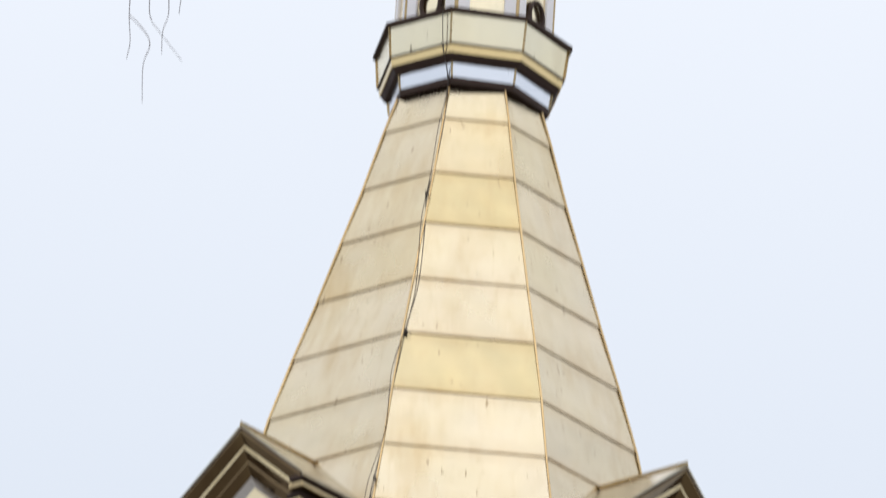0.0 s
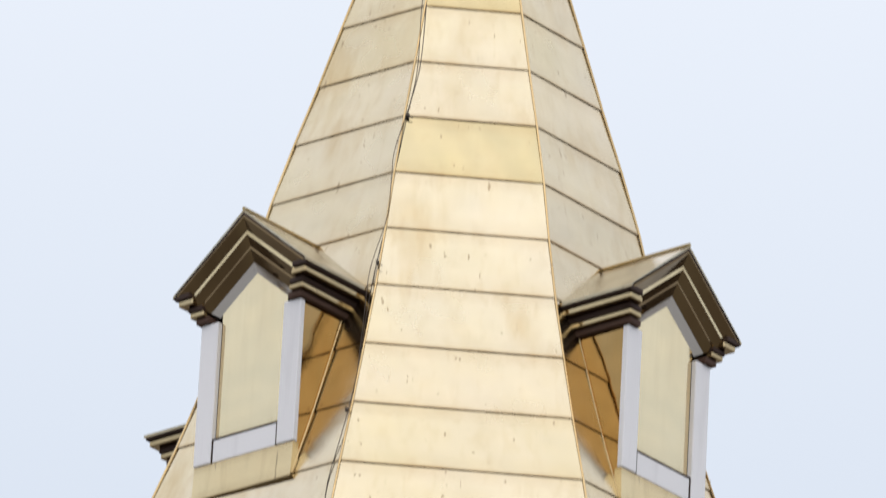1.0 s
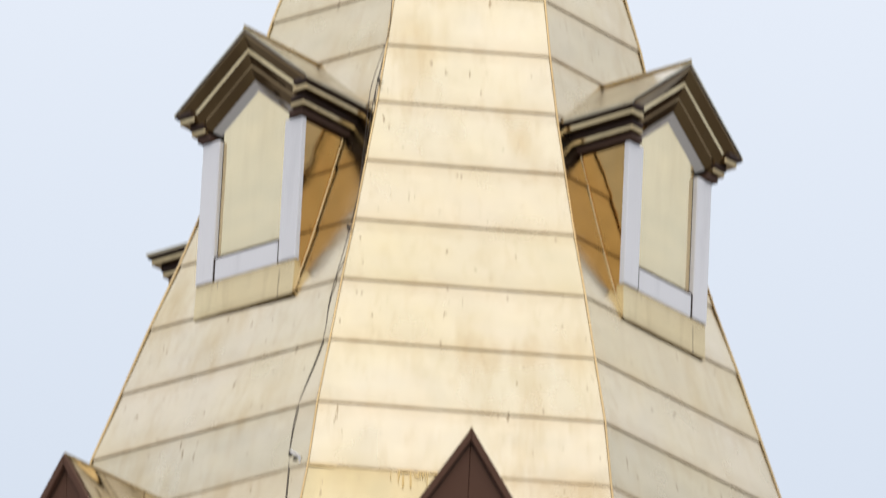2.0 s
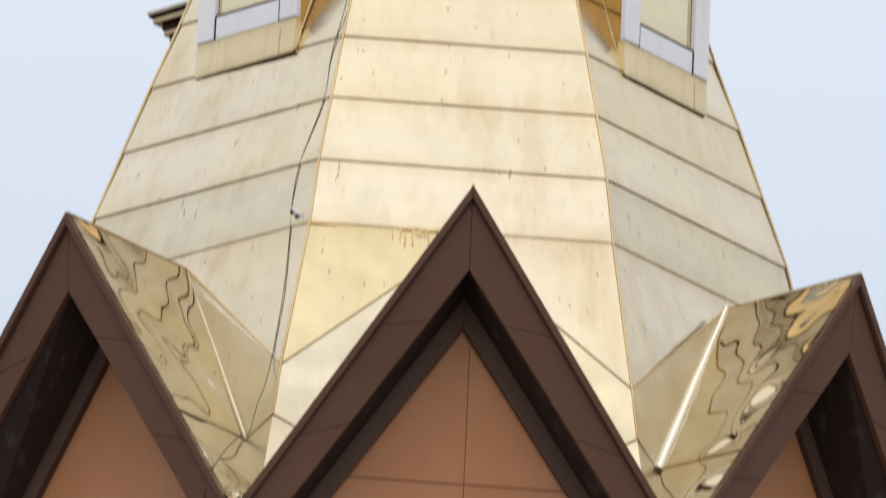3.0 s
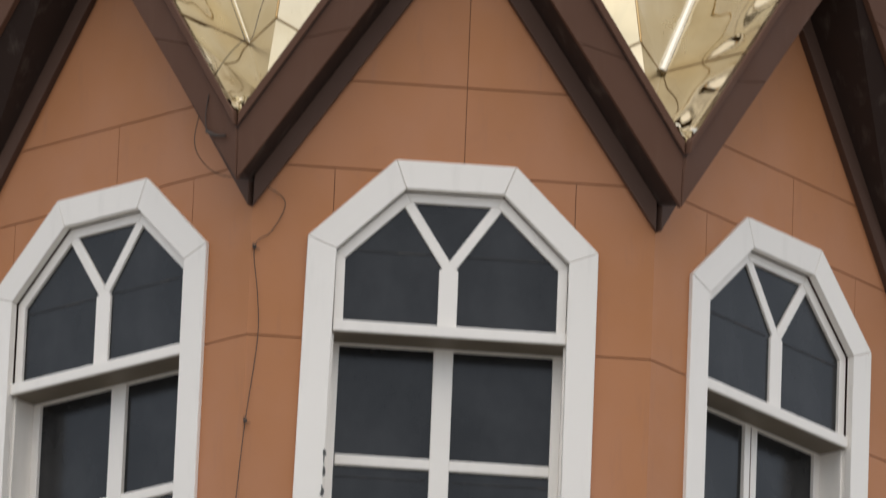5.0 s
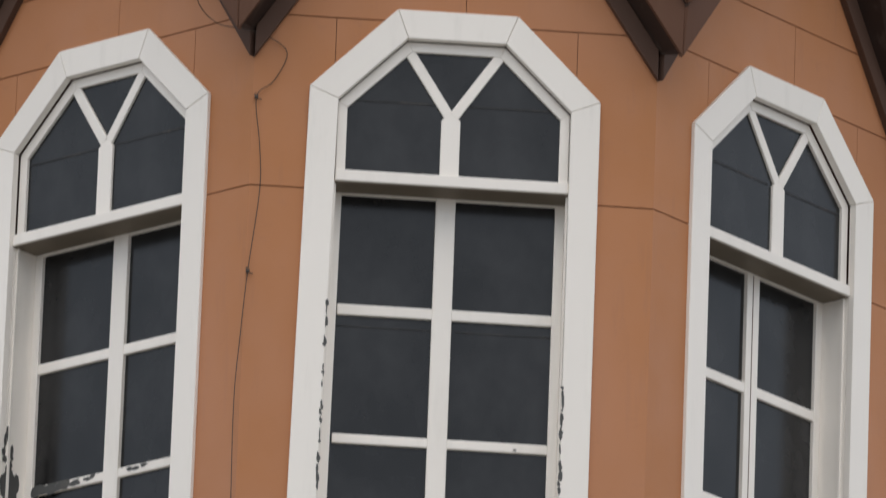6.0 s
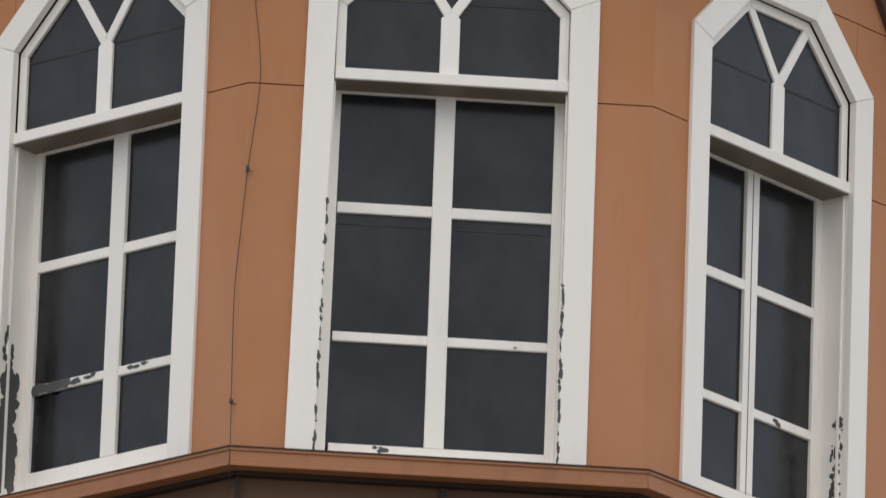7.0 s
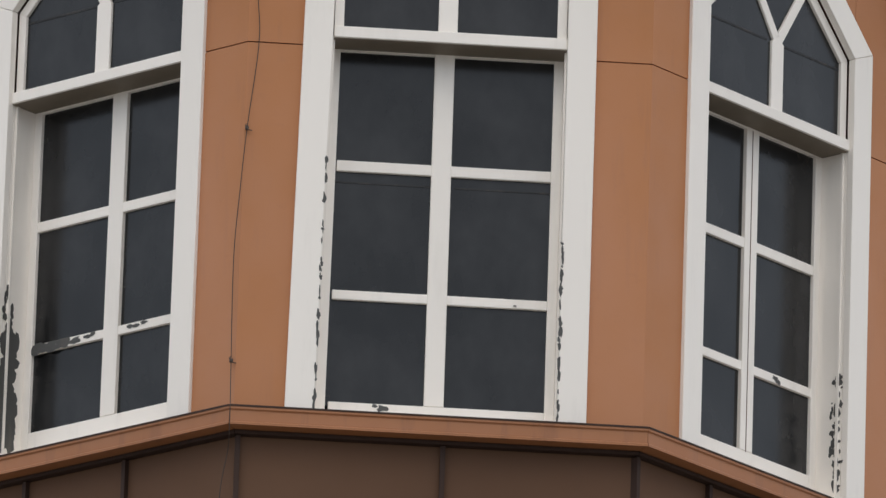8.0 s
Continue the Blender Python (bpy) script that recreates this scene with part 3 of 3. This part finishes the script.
# ---- spire ----
RINGS = [(0.412, 26.98), (0.480, 26.76), (0.584, 26.39), (0.694, 26.04), (0.812, 25.66), (0.935, 25.285), (1.050, 24.91), (1.140, 24.55),
         (1.245, 24.18), (1.376, 23.79), (1.510, 23.40), (1.660, 23.005), (1.798, 22.61), (1.940, 22.21), (2.035, 21.826)]
spire = thing("spire", "eight-sided gold sheet metal spire with weathered horizontal bands", "spire")
# some ridges are shifted off the even plan to fit the camera's view; metres along x
RIDGE_SHIFT = {7: 0.020, 6: -0.019, 0: 0.004}


def ridge_at(j, r, z, even=False):
    """The ridge between face j and the next, at a radius and a level."""
    a = radians(22.5 + 45 * j)
    return Vector((r * math.sin(a) + (0.0 if even else RIDGE_SHIFT.get(j % 8, 0.0)), -r * math.cos(a), z))


core_levels = [(r - 0.016, z) for r, z in RINGS]
vs = [ridge_at(j, r, z) for r, z in core_levels for j in range(8)] + [ridge_at(j, Q_R - 0.05, Q_Z, True) for j in range(8)]
fs = [(8 * i + j, 8 * i + (j + 1) % 8, 8 * i + 8 + (j + 1) % 8, 8 * i + 8 + j) for i in range(len(RINGS)) for j in range(8)]
part("core", mesh_of("core", vs, fs + [tuple(range(8)), tuple(range(len(vs) - 8, len(vs)))], M_LAP), spire)
for i, ((r0, z0), (r1, z1)) in enumerate(zip(RINGS, RINGS[1:])):
    for k in range(8):
        out = Vector((math.sin(radians(45 * k)), -math.cos(radians(45 * k)), 0))
        a, b = ridge_at(k - 1, r0, z0 + 0.004), ridge_at(k, r0, z0 + 0.004)
        c, d = ridge_at(k - 1, r1, z1), ridge_at(k, r1, z1)
        along = (b - a).normalized() * 0.004
        vs = [a + along - out * 0.004, b - along - out * 0.004, d - along + out * 0.0035, c + along + out * 0.0035, c + along - out * 0.006, d - along - out * 0.006]
        fresh = (i, k) in ((5, 0), (2, 0), (9, 3), (6, 5))
        part("gold_panel", mesh_of("gold_panel", vs, [(0, 1, 2, 3), (3, 2, 5, 4)], M_GOLD_FRESH if fresh else M_GOLD), spire, "brighter yellow-gold replaced panel" if fresh else "")
r0, z0 = RINGS[-1]
for k in range(8):
    out = Vector((math.sin(radians(45 * k)), -math.cos(radians(45 * k)), 0))
    a, b = ridge_at(k - 1, r0, z0 + 0.004) - out * 0.002, ridge_at(k, r0, z0 + 0.004) - out * 0.002
    lo = out * P_A + Vector((0, 0, P_Z - 0.06))
    for end, foot, fresh in ((a, ridge_at(k - 1, Q_R, Q_Z, True), k == 0), (b, ridge_at(k, Q_R, Q_Z, True), False)):
        part("foot_panel", mesh_of("foot_panel", [(a + b) / 2, end, foot, lo], [(0, 1, 2), (0, 2, 3)], M_GOLD_FRESH if fresh else M_GOLD), spire)
for j in range(8):
    pts = [ridge_at(j, r + 0.004, z) for r, z in RINGS] + [ridge_at(j, Q_R + 0.004, Q_Z, True), ridge_at(j, Q2_R + 0.004, Q2_Z, True)]
    part("ridge_cap", tube("ridge_cap", pts, 0.0065, M_GOLD_TRIM, 6), spire, "bright gold folded ridge strip")


# rust that has run down from the lap above the front gable
rs = random.Random(31)
spots = [(rs.uniform(-0.34, -0.15), 0.0, rs.uniform(0.005, 0.012), rs.uniform(0.03, 0.13)) for _ in range(15)]
spots = [(u, 21.822 - h * 0.5, w, h) for u, _, w, h in spots] + [(rs.uniform(-0.36, -0.12), 21.822, rs.uniform(0.05, 0.12), 0.014) for _ in range(5)] + [(-0.70, 21.822, 0.16, 0.014)]
for i, spot in enumerate(spots):
    bare_patches(spire, [spot], lambda u, z, lift: (u, -1.884 - (21.83 - z) * 0.289 - lift - 0.00003 * i, z), 32 + i, "rusty brown drip stain", M_RUST)


# ---- dormers ----
def spire_ap(z):
    rs = sorted((b, a) for a, b in RINGS)
    return float(np.interp(z, [r[0] for r in rs], [r[1] for r in rs])) * COS


def make_dormer(apex):
    d = thing("dormer", "gold dormer with pale posts and a dark moulded gable", "dormer", "spire dormers")
    F = 1.548
    C0, C1, ZB, ZT = 0.224, 0.343, 23.18, 23.985
    for s in (-1, 1):
        part("post", box("post", s * C0, s * C1, ZB, ZT, F - 0.035, F + 0.004, M_WHITE_COOL, 0.006), d, "pale lavender painted corner post")
        # dark strip in place of the shadow between post and panel
        part("shadow_gap", box("shadow_gap", s * (C0 - 0.003), s * C0, ZB, ZT, F - 0.06, F - 0.027, M_BROWN_DARK), d)
        # side cheek, running back into the spire
        zs = [22.99, 23.3, 23.6, 23.9, 24.15]
        vs = [(s * 0.333, -F + 0.02, z) for z in zs] + [(s * 0.333, -spire_ap(z) + 0.18, z) for z in zs]
        n = len(zs)
        part("cheek", mesh_of("cheek", vs, [(i, i + 1, n + i + 1, n + i) for i in range(n - 1)], M_GOLD_DARK), d, "brownish gold cheek with its dark reflections in the colour")
        part("cheek_seam", tube("cheek_seam", [(s * 0.336, -spire_ap(z) - 0.004, z) for z in (23.0, 23.4, 23.79, 24.0)], 0.005, M_GOLD_TRIM), d)
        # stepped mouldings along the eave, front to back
        # brown steps between the gold ones hold their dark undersides as colour
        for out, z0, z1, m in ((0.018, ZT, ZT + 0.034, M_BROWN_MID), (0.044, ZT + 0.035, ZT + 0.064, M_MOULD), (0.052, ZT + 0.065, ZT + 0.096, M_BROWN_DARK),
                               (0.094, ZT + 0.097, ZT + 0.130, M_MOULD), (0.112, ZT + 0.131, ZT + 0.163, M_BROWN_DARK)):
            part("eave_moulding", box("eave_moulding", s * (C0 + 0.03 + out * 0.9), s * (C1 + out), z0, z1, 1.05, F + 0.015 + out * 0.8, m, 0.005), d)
        # raking mouldings of the little gable, stepping inwards
        e, a = (s * 0.455, ZT + 0.160), (0.0, apex)
        slope = (a[1] - e[1]) / 0.455
        def rake(drop, out, s=s):
            """Lower and upper end of a line along the rake, so far below its edge and proud of the front."""
            return ((s * (0.450 - drop * 0.9), -F - out, e[1] - drop * 1.3 + slope * (0.005 + drop * 0.9)), (0.0, -F - out, a[1] - drop * 1.3))
        p = [(s * 0.455, e[1]), (0.0, a[1]), (0.0, a[1] - 0.22), (s * 0.20, a[1] - 0.22 - slope * 0.20), (s * 0.34, ZT + 0.05), (s * 0.40, ZT + 0.125)]
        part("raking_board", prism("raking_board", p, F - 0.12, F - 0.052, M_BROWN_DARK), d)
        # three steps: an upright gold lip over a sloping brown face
        # the brown gives the sloping faces the dark ground they would mirror
        for name_, (d0, o0), (d1, o1), m in (("raking_lip", (0.0, 0.108), (0.012, 0.108), M_BROWN_DARK), ("raking_lip", (0.0122, 0.106), (0.022, 0.106), M_RAKE_DIM), ("raking_face", (0.0222, 0.105), (0.070, 0.072), M_RAKE_DIM),
                                             ("raking_lip", (0.0702, 0.072), (0.088, 0.072), M_RAKE), ("raking_face", (0.0882, 0.071), (0.130, 0.038), M_RAKE_DIM),
                                             ("raking_lip", (0.1302, 0.038), (0.142, 0.038), M_RAKE_DIM), ("raking_face", (0.1422, 0.037), (0.190, 0.004), M_RAKE_DIM), ("rake_lining", (0.1902, 0.003), (0.232, -0.030), M_SILVER)):
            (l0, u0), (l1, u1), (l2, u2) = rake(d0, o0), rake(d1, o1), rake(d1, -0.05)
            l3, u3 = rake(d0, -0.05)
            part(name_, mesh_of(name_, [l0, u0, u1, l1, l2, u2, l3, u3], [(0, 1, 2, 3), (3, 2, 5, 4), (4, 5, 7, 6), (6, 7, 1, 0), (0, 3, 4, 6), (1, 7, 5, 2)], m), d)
        # roof slope
        vs = [(s * 0.462, -F - 0.108, ZT + 0.160), (0, -F - 0.108, apex + 0.017), (0, -1.0, apex + 0.017), (s * 0.462, -1.0, ZT + 0.160)]
        vs += [(x, y, z - 0.018) for x, y, z in vs]
        part("roof_sheet", mesh_of("roof_sheet", vs, [(0, 1, 2, 3), (7, 6, 5, 4), (0, 4, 5, 1), (1, 5, 6, 2), (2, 6, 7, 3), (3, 7, 4, 0)], M_GOLD), d)
    part("front_panel", prism("front_panel", [(-C0, 23.316), (C0, 23.316), (C0, ZT + 0.06), (0, max(apex - 0.255, ZT + 0.08)), (-C0, ZT + 0.06)], F - 0.08, F - 0.028, M_GOLD_FRONT), d, "flat pale gold front sheet")
    part("sill_rail", box("sill_rail", -C0 + 0.0055, C0 - 0.0055, ZB, 23.309, F - 0.08, F - 0.004, M_WHITE_COOL, 0.005), d, "pale lavender painted sill rail")
    # dark strips drawn as the shadow lines round the sill rail
    part("shadow_gap", box("shadow_gap", -C0, C0, 23.310, 23.318, F - 0.08, F - 0.003, M_BROWN_DARK), d)
    for s in (-1, 1):
        part("shadow_gap", box("shadow_gap", s * (C0 - 0.005), s * C0, ZB, 23.309, F - 0.06, F - 0.001, M_BROWN_DARK), d)
    part("apron", prism("apron", [(-0.338, 22.985), (0.338, 22.985), (0.338, ZB), (-0.338, ZB)], F - 0.05, lambda z: F + 0.004 - (z - 22.985) * 0.05, M_APRON), d, "rust-streaked gold apron sheet")
    part("ridge_cap", tube("ridge_cap", [(0, -F - 0.11, apex + 0.02), (0, -1.0, apex + 0.02)], 0.012, M_GOLD_TRIM), d)
    return d


dormer = make_dormer(24.515)
dormer.matrix_basis = turned(1)
copy_thing(dormer, turned(7))
# those behind have lower roofs and are shifted, to fit the camera's view
dormer = make_dormer(24.345)
dormer.matrix_basis = turned(3) @ pose(0, -0.05, -0.07)
copy_thing(dormer, turned(5) @ pose(0, -0.05, -0.07))

# ---- gallery and lantern at the top of the spire ----
gallery = thing("gallery", "gold eight-sided gallery with pale and gold bands", "gallery")
gallery.matrix_basis = pose(0, 0, 0, 0, 0, 5)
for name_, prof, m, lab in (("band", ((0.36, 26.985), (0.440, 26.985), (0.440, 27.020), (0.36, 27.020)), M_BROWN_DARK, "dark folded edge"),
                            ("band", ((0.38, 27.021), (0.445, 27.021), (0.455, 27.104), (0.38, 27.104)), M_SILVER, "pale silvery sheet band"),
                            # two of the dark rings paint the shadow under the projecting bands
                            ("band", ((0.38, 27.105), (0.478, 27.105), (0.500, 27.138), (0.38, 27.138)), M_BROWN_DARK, "dark ring put in for the shadow between bands"),
                            ("band", ((0.38, 27.139), (0.506, 27.139), (0.514, 27.182), (0.38, 27.182)), M_GOLD_WARM, "bright gold moulding"),
                            ("band", ((0.38, 27.183), (0.522, 27.183), (0.522, 27.193), (0.38, 27.193)), M_BROWN_DARK, "dark ring put in for the shadow between bands"),
                            ("band", ((0.38, 27.194), (0.518, 27.194), (0.534, 27.366), (0.38, 27.366)), M_GOLD_BRIGHT, "gold sheet parapet"),
                            ("band", ((0.38, 27.367), (0.556, 27.367), (0.556, 27.389), (0.38, 27.389)), M_BROWN_DARK, "dark coping")):
    part(name_, loft8(name_, prof, m, True), gallery, lab)
for k in range(8):
    for r0_, z0_, r1_, z1_ in ((0.521, 27.194, 0.537, 27.366), (0.446, 27.022, 0.458, 27.104)):
        part("corner_strip", tube("corner_strip", [corner(1, r0_, z0_), corner(1, r1_, z1_)], 0.006, M_GOLD_TRIM), gallery).matrix_basis = turned(k)

lantern = thing("lantern", "gold panelled lantern with white posts above the gallery", "lantern", m=pose(0, 0, 0, 0, 0, 5))
part("drum", loft8("drum", [(0.43, 27.39), (0.43, 27.95)], M_GOLD_BRIGHT), lantern)
part("cap", loft8("cap", [(0.46, 27.95), (0.46, 28.0), (0.30, 28.25), (0.02, 28.4)], M_GOLD), lantern)
for k in range(8):
    for s in (-1, 1):
        part("post", box("post", s * 0.095, s * 0.160, 27.39, 27.94, 0.39, 0.412, M_WHITE_COOL, 0.004), lantern, "white painted post").matrix_basis = turned(k)
    part("corner_post", tube("corner_post", [corner(1, 0.435, 27.39), corner(1, 0.435, 27.94)], 0.012, M_GOLD_TRIM), lantern).matrix_basis = turned(k)


for k in (1, 3, 5, 7):
    arc = [(0.062 * math.cos(a), -0.412, 27.50 + 0.09 * math.sin(a)) for a in [math.tau * i / 20 for i in range(21)]]
    part("round_frame", tube("round_frame", arc, 0.013, M_BROWN_DARK), lantern, "dark oval frame on the gold sheet").matrix_basis = turned(k)

# ---- lightning cable, in lengths held by clips ----
cable = thing("lightning_cable", "thin dark lightning cable clipped down the tower", "cable")
UPPER = [(-0.21, -0.5, 27.4), (-0.195, -0.48, 27.18), (-0.15, -0.405, 26.98), (-0.169, -0.479, 26.67), (-0.207, -0.539, 26.4015), (-0.24, -0.573, 26.2315), (-0.243, -0.659, 26.0065), (-0.265, -0.763, 25.6245), (-0.314, -0.847, 25.3505), (-0.361, -0.941, 25.0405), (-0.387, -0.987, 24.8535), (-0.413, -1.045, 24.5975), (-0.466, -1.113, 24.2655), (-0.504, -1.222, 23.9575), (-0.541, -1.34, 23.5825), (-0.603, -1.459, 23.2255), (-0.672, -1.535, 22.8885), (-0.705, -1.633, 22.6005), (-0.813, -1.701, 22.2245), (-0.846, -1.748, 21.9865), (-0.851, -1.788, 21.8455)]
LOWER = [(-0.879, -1.949, 21.411), (-0.940, -2.110, 20.92), (-1.000, -2.30, 20.66), (-1.045, -2.455, 20.44), (-1.10, -2.62, 20.36), (-1.205, -2.60, 20.22), (-1.285, -2.48, 20.02), (-1.30, -2.46, 19.84), (-1.20, -2.43, 19.73), (-1.06, -2.47, 19.69), (-0.941, -2.432, 19.674), (-0.840, -2.432, 19.592),
         (-0.902, -2.432, 19.439), (-0.983, -2.432, 19.353), (-0.958, -2.432, 19.11), (-0.947, -2.432, 18.874), (-0.989, -2.432, 18.446), (-1.012, -2.428, 18.116), (-1.029, -2.415, 17.773), (-1.022, -2.425, 17.221), (-1.022, -2.50, 17.0), (-1.022, -2.50, 16.87), (-1.02, -2.40, 16.80), (-1.05, -2.36, 16.58), (-1.08, -2.33, 16.0)]


def smooth(pts, n=5):
    """A smooth line through points."""
    p = [Vector(q) for q in pts]
    out = []
    for i in range(len(p) - 1):
        a, b, c, d = p[max(i - 1, 0)], p[i], p[i + 1], p[min(i + 2, len(p) - 1)]
        for j in range(n):
            t = j / n
            out.append(0.5 * (2 * b + (c - a) * t + (2 * a - 5 * b + 4 * c - d) * t * t + (3 * b - a - 3 * c + d) * t ** 3))
    return out + [p[-1]]


part("wire", tube("wire", smooth(UPPER + LOWER), 0.0024, M_WIRE, 5), cable)
slack = [(x - 0.012 + 0.014 * math.sin(i * 2.1), y - 0.008, z + 0.01) for i, (x, y, z) in enumerate(UPPER[1:15])]
part("wire", tube("wire", smooth(slack), 0.0020, M_WIRE, 5), cable, "second slack wire beside the first")
clip_mesh = mesh_of("clip", [(x, y, z) for x in (-0.009, 0.009) for y in (-0.014, 0.008) for z in (-0.009, 0.009)], [(0, 1, 3, 2), (4, 6, 7, 5), (0, 4, 5, 1), (2, 3, 7, 6), (0, 2, 6, 4), (1, 5, 7, 3)], M_WIRE, 0.003)
tail_mesh = tube("tail", [(0, 0, 0.022), (-0.010, -0.010, 0.010), (0.004, -0.012, -0.012), (0.026, -0.010, -0.015)], 0.0028, M_WIRE, 5)
for p in ((-0.241, -0.605, 26.219), (-0.322, -0.875, 25.28), (-0.455, -1.14, 24.30), (-0.59, -1.43, 23.33), (-0.848, -1.80, 21.90), (-0.983, -2.428, 19.353), (-0.989, -2.428, 18.446), (-1.022, -2.42, 17.25)):
    c = part("clip", clip_mesh, cable)
    if p[2] == 21.90:
        part("strap", tube("strap", [(0, -0.015, 0.014), (0.02, -0.03, -0.004), (0.045, -0.035, -0.02), (0.055, -0.03, -0.06)], 0.007, M_WHITE_COOL, 6), c, "pale plastic strap end")
    c.matrix_basis = Matrix.Translation(p)
    part("tail", tail_mesh, c)

hook = [(-1.250, -2.561, 20.089), (-1.261, -2.550, 19.982), (-1.253, -2.559, 19.896), (-1.206, -2.605, 19.859), (-1.161, -2.650, 19.846)]
part("hook", tube("hook", smooth(hook[2:]), 0.010, M_WIRE, 6, 0.005), cable, "bent dark metal hook")
part("wire", tube("wire", smooth(hook[:3]), 0.0026, M_WIRE, 5), cable)

# ---- bare tree whose twigs hang into view ----
tree = thing("tree", "bare leafless grey tree with thin hanging twigs", "tree")
trunk_pts = [(-7.2, -25.6, 0.0), (-7.15, -25.6, 3.0), (-7.0, -25.5, 6.5), (-6.75, -25.55, 10.0), (-6.5, -25.5, 13.0)]
part("trunk", tube("trunk", smooth(trunk_pts), 0.24, M_BARK, 10, 0.09), tree)
LIMB = [(-6.5, -25.5, 13.0), (-5.9, -25.45, 14.4), (-4.9, -25.45, 15.4), (-3.7, -25.4, 15.75), (-2.9, -25.4, 15.6), (-2.3, -25.4, 15.45)]
part("limb", tube("limb", smooth(LIMB), 0.085, M_BARK, 8, 0.014), tree)
rng = random.Random(5)
for k in range(7):
    a = rng.uniform(0, math.tau)
    b = Vector((-6.9 + 0.05 * k, -25.55, 7.5 + 0.8 * k))
    tip = b + Vector((-abs(math.cos(a)) * 1.6, math.sin(a) * 1.9, 1.7))
    part("limb", tube("limb", smooth([b, (b + tip) / 2 + Vector((0, 0, 0.25)), tip]), 0.05, M_BARK, 6, 0.008), tree)
TWIGS = [[(-2.76, -25.40, 15.57), (-2.745, -25.40, 15.2), (-2.735, -25.40, 14.95), (-2.732, -25.37, 14.88), (-2.723, -25.34, 14.816), (-2.729, -25.316, 14.775)],
         [(-2.732, -25.37, 14.884), (-2.686, -25.354, 14.847), (-2.667, -25.338, 14.812), (-2.681, -25.312, 14.762), (-2.674, -25.266, 14.667)],
         [(-2.70, -25.40, 15.55), (-2.69, -25.40, 15.2), (-2.681, -25.407, 14.953), (-2.673, -25.372, 14.883), (-2.639, -25.354, 14.843), (-2.574, -25.325, 14.779)],
         [(-2.63, -25.40, 15.53), (-2.622, -25.41, 15.2), (-2.627, -25.411, 14.957), (-2.623, -25.379, 14.893), (-2.635, -25.357, 14.85), (-2.632, -25.33, 14.793)],
         [(-2.59, -25.40, 15.52), (-2.585, -25.41, 15.2), (-2.592, -25.413, 14.959), (-2.594, -25.381, 14.896)]]
for pts in TWIGS:
    part("twig", tube("twig", smooth(pts, 4), 0.0021, M_BARK, 5, 0.0010), tree)
